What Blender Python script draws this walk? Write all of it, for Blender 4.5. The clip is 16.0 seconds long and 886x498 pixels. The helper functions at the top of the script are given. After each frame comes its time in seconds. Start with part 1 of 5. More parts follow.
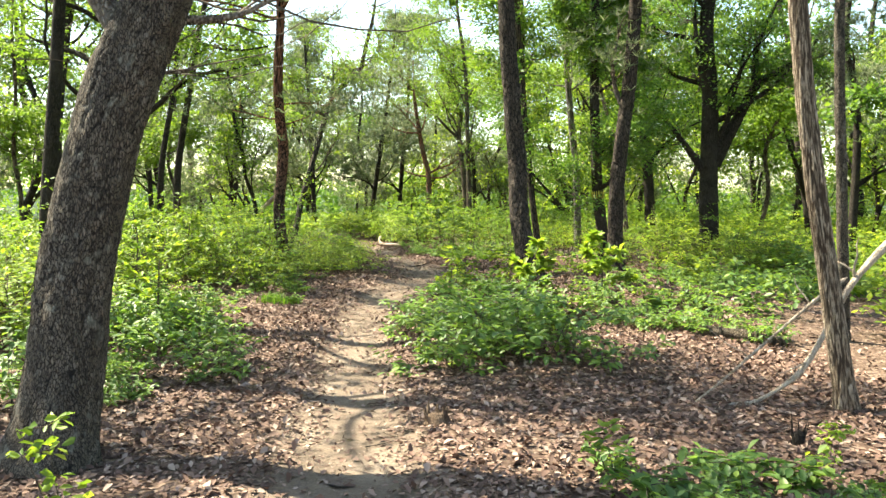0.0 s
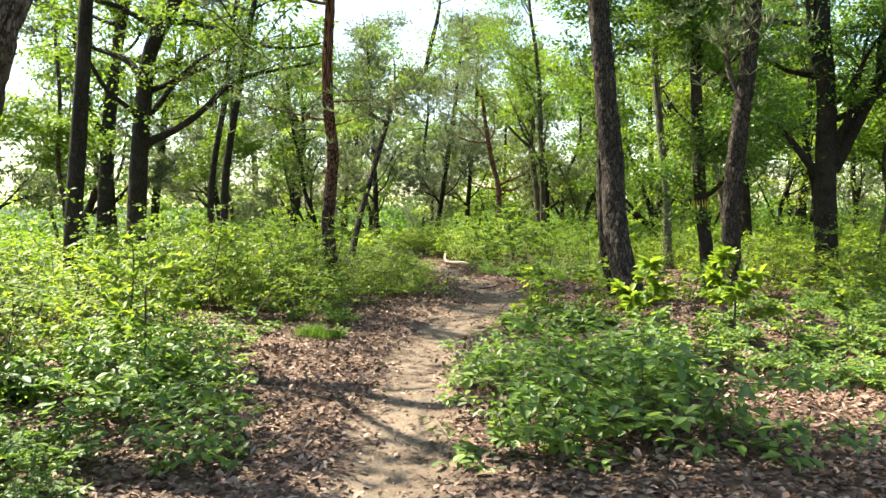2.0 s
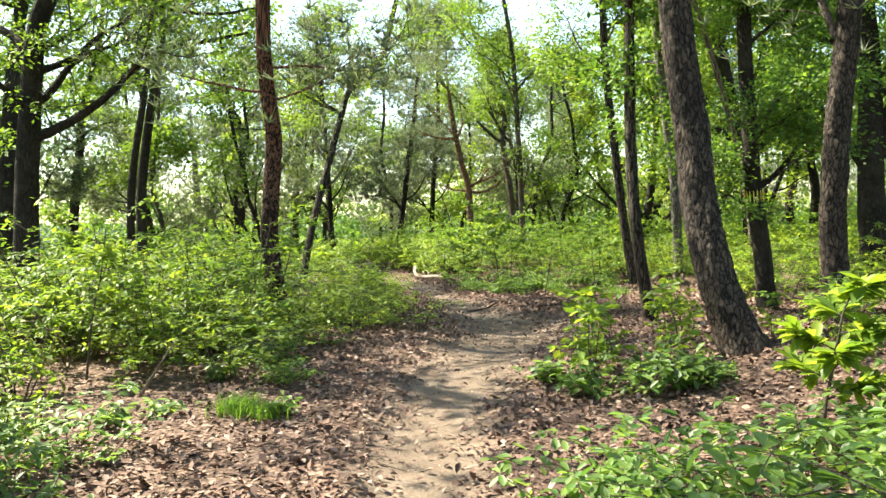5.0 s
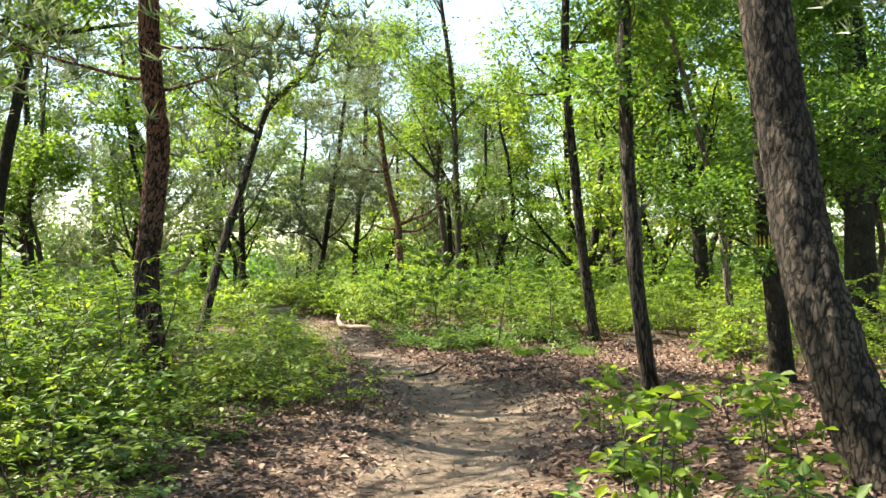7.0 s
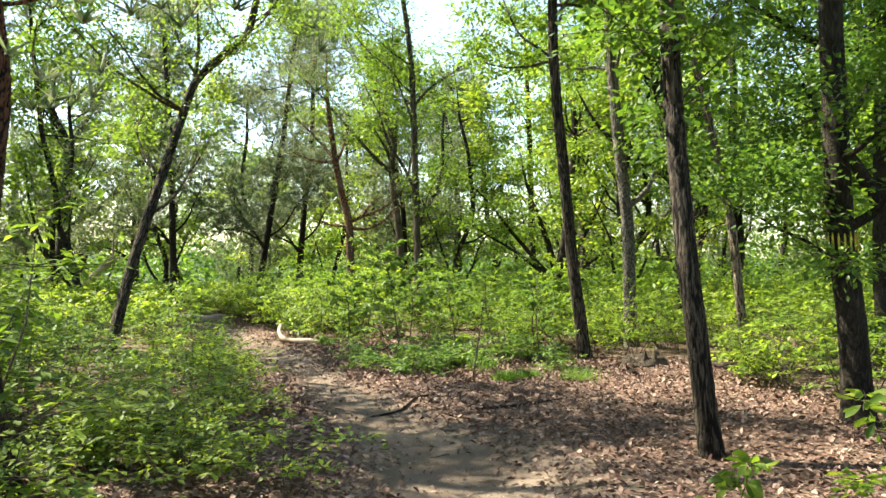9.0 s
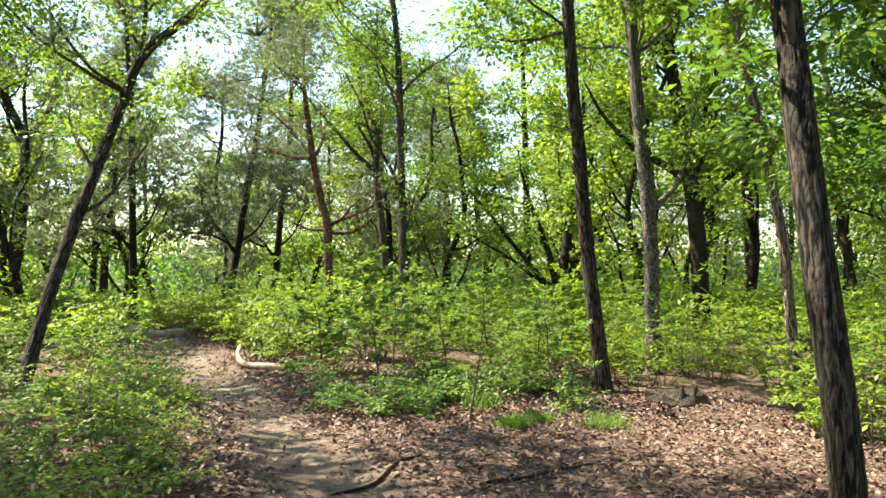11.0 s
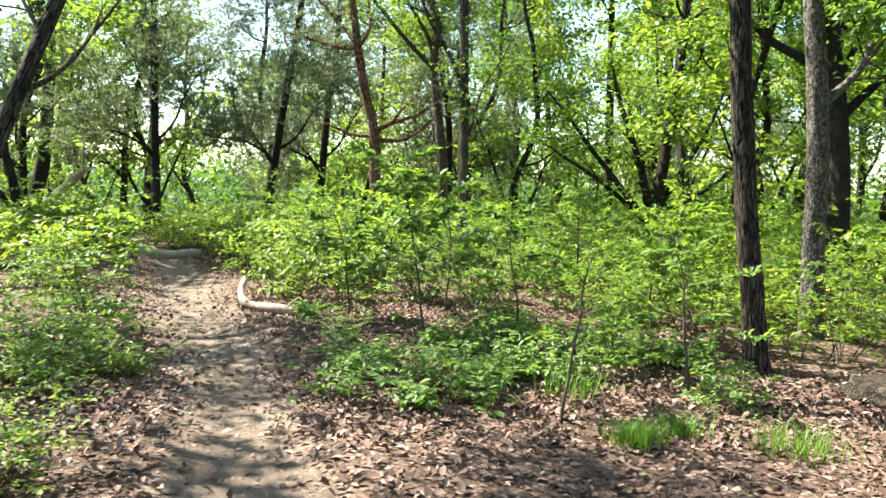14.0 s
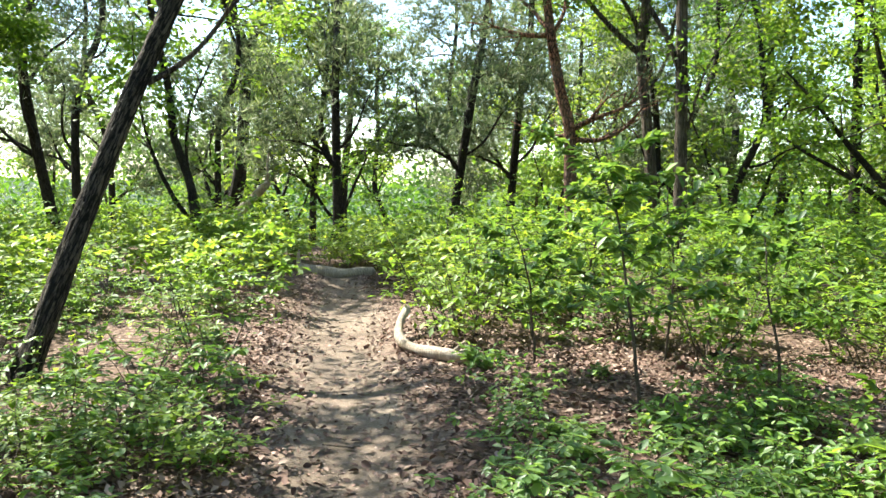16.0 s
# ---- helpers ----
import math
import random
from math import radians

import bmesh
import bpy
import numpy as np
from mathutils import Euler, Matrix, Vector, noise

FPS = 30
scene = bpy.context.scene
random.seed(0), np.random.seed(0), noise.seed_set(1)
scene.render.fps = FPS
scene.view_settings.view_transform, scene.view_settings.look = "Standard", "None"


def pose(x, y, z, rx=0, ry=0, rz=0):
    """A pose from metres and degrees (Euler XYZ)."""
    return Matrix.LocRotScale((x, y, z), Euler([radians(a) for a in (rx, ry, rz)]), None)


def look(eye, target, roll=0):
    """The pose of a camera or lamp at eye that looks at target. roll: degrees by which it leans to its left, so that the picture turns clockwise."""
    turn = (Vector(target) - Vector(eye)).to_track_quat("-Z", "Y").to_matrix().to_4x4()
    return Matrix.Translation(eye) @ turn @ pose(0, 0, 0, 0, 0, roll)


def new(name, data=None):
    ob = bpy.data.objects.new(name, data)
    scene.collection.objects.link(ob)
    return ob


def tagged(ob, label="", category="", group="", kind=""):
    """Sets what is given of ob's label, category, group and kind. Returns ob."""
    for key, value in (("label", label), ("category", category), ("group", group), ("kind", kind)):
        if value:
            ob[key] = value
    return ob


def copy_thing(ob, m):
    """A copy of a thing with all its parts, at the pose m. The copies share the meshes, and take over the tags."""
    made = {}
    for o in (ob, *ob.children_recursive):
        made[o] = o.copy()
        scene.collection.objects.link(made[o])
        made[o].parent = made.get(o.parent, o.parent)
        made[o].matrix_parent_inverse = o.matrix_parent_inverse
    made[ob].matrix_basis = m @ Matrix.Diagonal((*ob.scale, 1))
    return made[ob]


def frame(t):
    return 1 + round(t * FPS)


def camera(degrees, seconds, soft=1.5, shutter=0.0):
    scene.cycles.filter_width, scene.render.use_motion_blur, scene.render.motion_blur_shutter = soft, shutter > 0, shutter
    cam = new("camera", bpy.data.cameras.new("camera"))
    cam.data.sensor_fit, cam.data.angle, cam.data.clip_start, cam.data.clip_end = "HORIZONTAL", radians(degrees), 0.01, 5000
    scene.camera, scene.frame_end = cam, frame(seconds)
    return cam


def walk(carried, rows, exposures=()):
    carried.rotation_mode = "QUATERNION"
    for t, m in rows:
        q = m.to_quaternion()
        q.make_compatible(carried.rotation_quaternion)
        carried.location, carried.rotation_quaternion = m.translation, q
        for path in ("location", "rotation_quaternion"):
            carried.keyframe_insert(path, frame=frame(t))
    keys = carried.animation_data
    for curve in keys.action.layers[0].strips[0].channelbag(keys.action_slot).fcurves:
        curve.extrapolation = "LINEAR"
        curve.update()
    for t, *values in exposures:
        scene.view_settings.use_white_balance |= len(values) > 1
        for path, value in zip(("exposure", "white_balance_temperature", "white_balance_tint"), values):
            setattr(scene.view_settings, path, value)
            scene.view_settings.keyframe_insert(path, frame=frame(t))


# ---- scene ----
cam = camera(58.3, 16.0)
METRES, EYE, TILT, LEAN, TURN = 17.9, 1.5, 0.0, 0.0, 0.0
ROWS = [
    (0.0, 0.0, 0.0, 0.0, 0.03, -4.32, -0.42),
    (0.5, -0.0029, 0.0288, -0.0021, 2.37, -3.0, -0.08),
    (1.0, -0.0033, 0.0596, -0.0006, 6.23, -1.26, 0.12),
    (1.5, -0.0077, 0.0915, -0.0032, 6.76, -3.16, 0.55),
    (2.0, -0.0062, 0.125, -0.0063, 4.91, -3.15, -0.08),
    (2.5, -0.0089, 0.1584, -0.0082, 3.59, -3.18, 0.27),
    (3.0, -0.0125, 0.1903, -0.009, 2.36, -3.14, 0.76),
    (5.5, -0.0491, 0.3452, -0.0134, 1.34, -2.32, 1.35),
    (6.0, -0.0537, 0.3791, -0.0138, -0.42, -2.16, 0.71),
    (6.5, -0.0594, 0.4128, -0.0151, -3.83, -1.64, 0.19),
    (7.0, -0.0605, 0.4504, -0.0139, -4.41, 0.42, -0.18),
    (7.5, -0.0653, 0.4832, -0.0132, -4.71, 0.24, -0.22),
    (8.0, -0.0662, 0.5153, -0.0133, -5.85, 0.05, -0.01),
    (8.5, -0.0659, 0.5485, -0.0132, -7.38, 0.19, -0.03),
    (11.0, -0.0486, 0.696, -0.0091, -9.14, 0.8, -0.82),
    (11.5, -0.0485, 0.7258, -0.0109, -8.7, -0.26, -0.62),
    (12.0, -0.0481, 0.7556, -0.0119, -6.05, -0.56, -0.02),
    (12.5, -0.0462, 0.7834, -0.0119, -3.79, -3.44, 0.22),
    (13.0, -0.0373, 0.8118, -0.0129, -3.15, -3.96, -0.23),
    (13.5, -0.0326, 0.8411, -0.0144, -3.49, -4.66, -1.62),
    (14.0, -0.0272, 0.8705, -0.0162, -4.64, -5.0, -2.24),
    (14.5, -0.0247, 0.9029, -0.0178, -1.21, -4.88, -2.11),
    (15.0, -0.0243, 0.9322, -0.0175, 0.34, -5.18, -1.87),
    (15.5, -0.0229, 0.9622, -0.0172, 6.71, -4.51, -1.53),
    (16.0, -0.0265, 0.9886, -0.0194, 9.42, -4.68, -1.13),
]
walk(cam, [(t, pose(0, 0, EYE, TILT, LEAN, TURN) @ pose(METRES * x, METRES * y, METRES * z, 90 + pitch, roll, yaw)) for t, x, y, z, yaw, pitch, roll in ROWS], [(0.0, 2.34, 7400, 2), (1.0, 1.95, 7300, 3), (1.5, 2.03, 7300, 3), (3.0, 2.17, 7250, 3), (5.5, 2.26, 7200, 3), (7.5, 2.1, 7200, 4), (11.0, 2.08, 7150, 4), (12.5, 2.2, 7000, 4), (15.0, 2.38, 6350, 4), (16.0, 2.27, 6400, 4)])

# ---- world, sun and exposure ----
SUN_EL, SUN_AZ = 52.0, -62.0            # degrees; azimuth from +y towards +x
world = bpy.data.worlds.new("sky")
scene.world = world
world.use_nodes = True
wn = world.node_tree.nodes
sky = wn.new("ShaderNodeTexSky")
sky.sky_type = "NISHITA"
sky.sun_disc = False
sky.sun_elevation = radians(SUN_EL)
sky.sun_rotation = radians(SUN_AZ)
sky.dust_density = 0.8
wn["Background"].inputs["Strength"].default_value = 0.105
world.node_tree.links.new(sky.outputs[0], wn["Background"].inputs["Color"])
sun = new("sun", bpy.data.lights.new("sun", "SUN"))
sun.data.energy, sun.data.angle, sun.data.color = 5.0, radians(0.53), (1.0, 0.95, 0.85)
sun_from = Vector((math.sin(radians(SUN_AZ)) * math.cos(radians(SUN_EL)), math.cos(radians(SUN_AZ)) * math.cos(radians(SUN_EL)), math.sin(radians(SUN_EL))))
sun.matrix_world = look(sun_from * 60, (0, 0, 0))



# ---- materials ----
class Nodes:
    """A small helper round one material's node tree."""

    def __init__(self, name):
        self.mat = bpy.data.materials.new(name)
        self.mat.use_nodes = True
        self.tree = self.mat.node_tree
        self.bsdf = self.tree.nodes["Principled BSDF"]
        self.out = self.tree.nodes["Material Output"]

    def add(self, kind, operation=None, blend_type=None, feature=None, attribute_name=None):
        n = self.tree.nodes.new("ShaderNode" + kind)
        if operation:
            n.operation = operation
        if blend_type:
            n.blend_type = blend_type
        if feature:
            n.feature = feature
        if attribute_name:
            n.attribute_name = attribute_name
        return n

    def link(self, a, b):
        self.tree.links.new(a, b)

    def coords(self, scale=(1, 1, 1)):
        c = self.add("TexCoord")
        m = self.add("Mapping")
        m.inputs["Scale"].default_value = scale
        self.link(c.outputs["Object"], m.inputs["Vector"])
        return m.outputs[0]

    def noise(self, vec, scale, detail=4, rough=0.6):
        n = self.add("TexNoise")
        n.inputs["Scale"].default_value, n.inputs["Detail"].default_value, n.inputs["Roughness"].default_value = scale, detail, rough
        self.link(vec, n.inputs["Vector"])
        return n.outputs["Fac"]

    def ramp(self, fac, stops):
        n = self.add("ValToRGB")
        e = n.color_ramp.elements
        while len(e) < len(stops):
            e.new(0.5)
        for el, (p, c) in zip(e, stops):
            el.position, el.color = p, (*c, 1)
        self.link(fac, n.inputs[0])
        return n.outputs[0]

    def mix(self, fac, a, b, blend="MIX"):
        n = self.add("MixRGB", blend_type=blend)
        for i, v in enumerate((fac, a, b)):
            if isinstance(v, (int, float)):
                n.inputs[i].default_value = v
            elif isinstance(v, tuple):
                n.inputs[i].default_value = (*v, 1)
            else:
                self.link(v, n.inputs[i])
        return n.outputs[0]

    def math(self, op, a, b=0.0):
        n = self.add("Math", operation=op)
        for i, v in enumerate((a, b)):
            if isinstance(v, (int, float)):
                n.inputs[i].default_value = v
            else:
                self.link(v, n.inputs[i])
        return n.outputs[0]

    def bump(self, height, strength, distance):
        n = self.add("Bump")
        n.inputs["Strength"].default_value, n.inputs["Distance"].default_value = strength, distance
        self.link(height, n.inputs["Height"])
        self.link(n.outputs[0], self.bsdf.inputs["Normal"])


def bark(name, dark, mid, light, across, along, furrow, moss=0.0, upper=None, style="ridges"):
    """Furrowed bark: plates stretched along the trunk. across/along: plates per metre. upper: colour of the smooth upper trunk."""
    k = Nodes(name)
    v = k.coords((across, across, along))
    warp = k.add("VectorMath", operation="ADD")
    n = k.add("TexNoise")
    n.inputs["Scale"].default_value, n.inputs["Detail"].default_value = 1.3, 3
    k.link(v, n.inputs["Vector"])
    k.link(v, warp.inputs[0])
    k.link(n.outputs["Color"], warp.inputs[1])
    if style == "flakes":
        vor = k.add("TexVoronoi")
        vor.inputs["Scale"].default_value, vor.inputs["Randomness"].default_value = 1.0, 1.0
        k.link(warp.outputs[0], vor.inputs["Vector"])
        tone = k.add("SeparateColor")
        k.link(vor.outputs["Color"], tone.inputs[0])
        gap = k.ramp(vor.outputs["Distance"], [(0.25, (1, 1, 1)), (0.62, (0, 0, 0))])
        rag = k.noise(v, 2.5, 6, 0.75)
        plate = k.ramp(k.math("MULTIPLY", k.math("ADD", k.math("MULTIPLY", tone.outputs[0], 0.6), k.math("MULTIPLY", rag, 0.9)), gap), [(0.1, (0, 0, 0)), (0.34, (0.55, 0.55, 0.55)), (0.75, (1, 1, 1))])
    elif style == "plates":
        vor = k.add("TexVoronoi", feature="DISTANCE_TO_EDGE")
        vor.inputs["Scale"].default_value = 1.0
        k.link(warp.outputs[0], vor.inputs["Vector"])
        rag = k.math("ADD", vor.outputs["Distance"], k.math("MULTIPLY", k.math("SUBTRACT", k.noise(v, 4.0, 5, 0.7), 0.5), 0.22))
        plate = k.ramp(rag, [(0.02, (0, 0, 0)), (0.2, (0.8, 0.8, 0.8)), (0.5, (1, 1, 1))])
    else:
        nz = k.add("TexNoise")
        nz.inputs["Scale"].default_value, nz.inputs["Detail"].default_value, nz.inputs["Roughness"].default_value, nz.inputs["Distortion"].default_value = 1.0, 7, 0.62, 0.7
        k.link(v, nz.inputs["Vector"])
        ridge = k.math("ABSOLUTE", k.math("SUBTRACT", nz.outputs["Fac"], 0.5))
        plate = k.ramp(ridge, [(0.0, (0, 0, 0)), (0.05, (0.55, 0.55, 0.55)), (0.14, (1, 1, 1))])
    fine = k.noise(k.coords((30, 30, 12)), 3.0, 6, 0.7)
    col = k.ramp(fine, [(0.3, mid), (0.7, light)])
    if upper:
        c = k.add("TexCoord")
        sep = k.add("SeparateXYZ")
        k.link(c.outputs["Object"], sep.inputs[0])
        wob = k.math("ADD", sep.outputs["Z"], k.noise(k.coords(), 3.0))
        up = k.ramp(k.math("MULTIPLY", wob, 0.25), [(0.42, (0, 0, 0)), (0.75, (1, 1, 1))])
        col = k.mix(up, col, upper)
    col = k.mix(plate, dark, col)
    blot = k.ramp(k.noise(k.coords(), 2.2, 3), [(0.45, (0, 0, 0)), (0.68, (1, 1, 1))])
    col = k.mix(k.math("MULTIPLY", blot, 0.45), col, tuple(1.2 * c for c in light))
    if moss:
        m = k.ramp(k.noise(k.coords(), 5.0, 5), [(0.52, (0, 0, 0)), (0.62, (1, 1, 1))])
        col = k.mix(k.math("MULTIPLY", m, moss), col, (0.24, 0.25, 0.2))
    k.link(col, k.bsdf.inputs["Base Color"])
    k.bsdf.inputs["Roughness"].default_value = 0.9
    k.bsdf.inputs["Specular IOR Level"].default_value = 0.2
    k.bump(k.mix(0.35, plate, fine), 1.0, furrow * 1.6)
    return k.mat


BARK_OAK = bark("bark_oak", (0.05, 0.037, 0.027), (0.21, 0.165, 0.125), (0.42, 0.36, 0.3), 50, 24, 0.03, 0.0, None, "flakes")
BARK_DARK = bark("bark_dark", (0.012, 0.009, 0.007), (0.036, 0.028, 0.021), (0.075, 0.06, 0.047), 26, 7, 0.02)
BARK_PINE = bark("bark_pine", (0.022, 0.015, 0.011), (0.14, 0.1, 0.078), (0.26, 0.205, 0.165), 23, 8, 0.034, style="plates")
BARK_RED_PINE = bark("bark_red_pine", (0.03, 0.017, 0.012), (0.13, 0.075, 0.055), (0.2, 0.13, 0.1), 24, 9, 0.02, 0.0, (0.29, 0.125, 0.075), "plates")
BARK_LOCUST = bark("bark_locust", (0.022, 0.016, 0.012), (0.1, 0.075, 0.055), (0.2, 0.155, 0.115), 22, 2.0, 0.03)
BARK_PALE = bark("bark_pale", (0.09, 0.07, 0.05), (0.25, 0.2, 0.155), (0.38, 0.32, 0.26), 30, 4, 0.012, 0.3)
BARK_GREY = bark("bark_grey", (0.05, 0.042, 0.035), (0.17, 0.15, 0.13), (0.32, 0.29, 0.26), 36, 13, 0.012, 0.4)
BARE_WOOD = bark("bare_wood", (0.2, 0.15, 0.11), (0.36, 0.29, 0.22), (0.5, 0.42, 0.34), 40, 3, 0.004)
ROTTEN_WOOD = bark("rotten_wood", (0.05, 0.03, 0.02), (0.15, 0.095, 0.062), (0.29, 0.2, 0.14), 50, 5, 0.008)
TWIG = bark("twig_bark", (0.04, 0.03, 0.022), (0.09, 0.07, 0.05), (0.15, 0.12, 0.09), 60, 20, 0.002)


def relief_bark(name, dark, mid, light, upper=None, lichen=0.0, cracks=0.6, cells=None):
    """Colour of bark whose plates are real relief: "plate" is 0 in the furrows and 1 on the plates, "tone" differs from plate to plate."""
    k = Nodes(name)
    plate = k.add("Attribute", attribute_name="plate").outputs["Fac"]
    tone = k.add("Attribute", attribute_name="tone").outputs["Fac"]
    fine = k.noise(k.coords((40, 40, 18)), 3.0, 6, 0.75)
    flakes = k.noise(k.coords((15, 15, 5.5)), 3.2, 5, 0.7)
    col = k.ramp(k.mix(0.35, fine, tone), [(0.32, mid), (0.62, light)])
    relief = k.ramp(flakes, [(0.36, (0, 0, 0)), (0.56, (1, 1, 1))])
    if cells:                        # small scales between the large furrows, each with its own tint
        v = k.coords((cells[0], cells[0], cells[1]))
        warp = k.add("VectorMath", operation="ADD")
        wave = k.add("TexNoise")
        wave.inputs["Scale"].default_value, wave.inputs["Detail"].default_value = 1.1, 4
        k.link(v, wave.inputs["Vector"])
        k.link(v, warp.inputs[0])
        k.link(wave.outputs["Color"], warp.inputs[1])
        edge = k.add("TexVoronoi", feature="DISTANCE_TO_EDGE")
        cell = k.add("TexVoronoi")
        for node in (edge, cell):
            node.inputs["Scale"].default_value = 1.0
            k.link(warp.outputs[0], node.inputs["Vector"])
        tint = k.add("SeparateColor")
        k.link(cell.outputs["Color"], tint.inputs[0])
        col = k.mix(k.math("MULTIPLY", tint.outputs[0], 0.65), col, tuple(0.8 * c for c in mid))
        relief = k.ramp(k.math("ADD", edge.outputs["Distance"], k.math("MULTIPLY", k.math("SUBTRACT", k.noise(v, 3.0, 5, 0.75), 0.5), 0.5)), [(0.02, (0, 0, 0)), (0.15, (1, 1, 1))])
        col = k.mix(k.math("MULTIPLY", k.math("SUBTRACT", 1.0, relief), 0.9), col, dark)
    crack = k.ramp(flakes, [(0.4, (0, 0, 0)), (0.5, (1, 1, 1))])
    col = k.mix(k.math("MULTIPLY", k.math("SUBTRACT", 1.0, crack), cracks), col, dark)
    if upper:
        c = k.add("TexCoord")
        sep = k.add("SeparateXYZ")
        k.link(c.outputs["Object"], sep.inputs[0])
        wob = k.math("ADD", sep.outputs["Z"], k.noise(k.coords(), 3.0))
        up = k.ramp(k.math("MULTIPLY", wob, 0.25), [(0.4, (0, 0, 0)), (0.78, (1, 1, 1))])
        col = k.mix(up, col, k.mix(fine, tuple(0.7 * u for u in upper), upper))
    # furrows go to the dark colour: darker bark with crevice shade painted in
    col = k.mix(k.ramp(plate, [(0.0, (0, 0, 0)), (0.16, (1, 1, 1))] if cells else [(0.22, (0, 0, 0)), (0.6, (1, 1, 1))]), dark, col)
    if lichen:
        spots = k.ramp(k.noise(k.coords(), 9.0, 5), [(0.56, (0, 0, 0)), (0.64, (1, 1, 1))])
        col = k.mix(k.math("MULTIPLY", k.math("MULTIPLY", spots, plate), lichen), col, (0.26, 0.25, 0.21))
    k.link(col, k.bsdf.inputs["Base Color"])
    k.bsdf.inputs["Roughness"].default_value = 0.88
    k.bsdf.inputs["Specular IOR Level"].default_value = 0.25
    k.bump(k.mix(0.35, relief, fine), 1.0, 0.02)
    return k.mat


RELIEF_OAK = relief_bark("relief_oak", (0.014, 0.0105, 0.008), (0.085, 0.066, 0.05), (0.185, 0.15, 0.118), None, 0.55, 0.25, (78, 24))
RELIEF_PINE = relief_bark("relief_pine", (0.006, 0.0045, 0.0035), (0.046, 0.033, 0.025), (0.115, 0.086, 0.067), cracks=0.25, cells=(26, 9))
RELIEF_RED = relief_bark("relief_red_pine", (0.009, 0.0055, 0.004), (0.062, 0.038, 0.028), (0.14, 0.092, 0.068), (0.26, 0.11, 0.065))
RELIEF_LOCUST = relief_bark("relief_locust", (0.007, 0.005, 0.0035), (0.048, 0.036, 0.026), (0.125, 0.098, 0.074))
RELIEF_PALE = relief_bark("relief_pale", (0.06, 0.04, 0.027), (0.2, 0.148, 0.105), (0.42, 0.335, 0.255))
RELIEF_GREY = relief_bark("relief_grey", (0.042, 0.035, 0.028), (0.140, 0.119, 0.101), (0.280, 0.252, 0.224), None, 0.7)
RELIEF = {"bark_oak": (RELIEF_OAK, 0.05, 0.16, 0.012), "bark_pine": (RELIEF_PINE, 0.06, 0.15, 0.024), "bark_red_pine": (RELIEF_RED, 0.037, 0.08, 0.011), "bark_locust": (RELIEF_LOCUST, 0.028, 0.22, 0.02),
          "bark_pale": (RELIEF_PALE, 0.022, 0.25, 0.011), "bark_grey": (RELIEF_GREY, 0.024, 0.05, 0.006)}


def foliage(name, stops, through_light, gloss=0.35, lit=(1.07, 1.0, 0.6)):
    """Leaves: each one its own tint, light falls through the blade."""
    k = Nodes(name)
    geo = k.add("NewGeometry")
    col = k.ramp(geo.outputs["Random Per Island"], stops)
    patch = k.ramp(k.noise(k.coords(), 1.3, 3), [(0.3, (0.72, 0.78, 0.7)), (0.7, (1.18, 1.12, 1.0))])
    col = k.mix(1.0, col, patch, "MULTIPLY")
    k.link(col, k.bsdf.inputs["Base Color"])
    k.bsdf.inputs["Roughness"].default_value = 0.5
    k.bsdf.inputs["Specular IOR Level"].default_value = gloss
    tr = k.add("BsdfTranslucent")
    k.link(k.mix(1.0, col, tuple(1.7 * c for c in lit), "MULTIPLY"), tr.inputs["Color"])
    mx = k.add("MixShader")
    mx.inputs[0].default_value = through_light
    k.link(k.bsdf.outputs[0], mx.inputs[1])
    k.link(tr.outputs[0], mx.inputs[2])
    k.link(mx.outputs[0], k.out.inputs["Surface"])
    return k.mat


LEAF_OAK = foliage("leaf_oak", [(0.0, (0.075, 0.14, 0.022)), (0.5, (0.115, 0.2, 0.03)), (1.0, (0.17, 0.26, 0.045))], 0.5)
LEAF_DARK = foliage("leaf_dark", [(0.0, (0.045, 0.105, 0.022)), (0.6, (0.08, 0.16, 0.028)), (1.0, (0.14, 0.23, 0.036))], 0.42)
LEAF_SHRUB = foliage("leaf_shrub", [(0.0, (0.055, 0.12, 0.03)), (0.5, (0.11, 0.2, 0.045)), (1.0, (0.21, 0.31, 0.07))], 0.45, 0.6)
LEAF_LIME = foliage("leaf_lime", [(0.0, (0.08, 0.15, 0.023)), (0.55, (0.165, 0.25, 0.034)), (1.0, (0.29, 0.36, 0.06))], 0.5, 0.4)
LEAF_GRASS = foliage("leaf_grass", [(0.0, (0.07, 0.16, 0.02)), (1.0, (0.14, 0.25, 0.04))], 0.5)
NEEDLES = foliage("pine_needles", [(0.0, (0.06, 0.085, 0.045)), (0.5, (0.115, 0.14, 0.08)), (1.0, (0.28, 0.28, 0.2))], 0.35, 0.4, (0.9, 1.0, 0.7))


def litter_material():
    k = Nodes("dead_leaf")
    geo = k.add("NewGeometry")
    info = k.add("ObjectInfo")
    r = k.math("FRACT", k.math("ADD", geo.outputs["Random Per Island"], info.outputs["Random"]))
    col = k.ramp(r, [(0.0, (0.06, 0.033, 0.024)), (0.4, (0.14, 0.08, 0.06)), (0.75, (0.235, 0.145, 0.11)), (1.0, (0.42, 0.31, 0.25))])
    spots = k.noise(k.coords(), 60, 3)
    col = k.mix(k.math("MULTIPLY", spots, 0.4), col, (0.1, 0.06, 0.045))
    k.link(col, k.bsdf.inputs["Base Color"])
    k.bsdf.inputs["Roughness"].default_value = 0.75
    k.bsdf.inputs["Specular IOR Level"].default_value = 0.25
    return k.mat


DEAD_LEAF = litter_material()


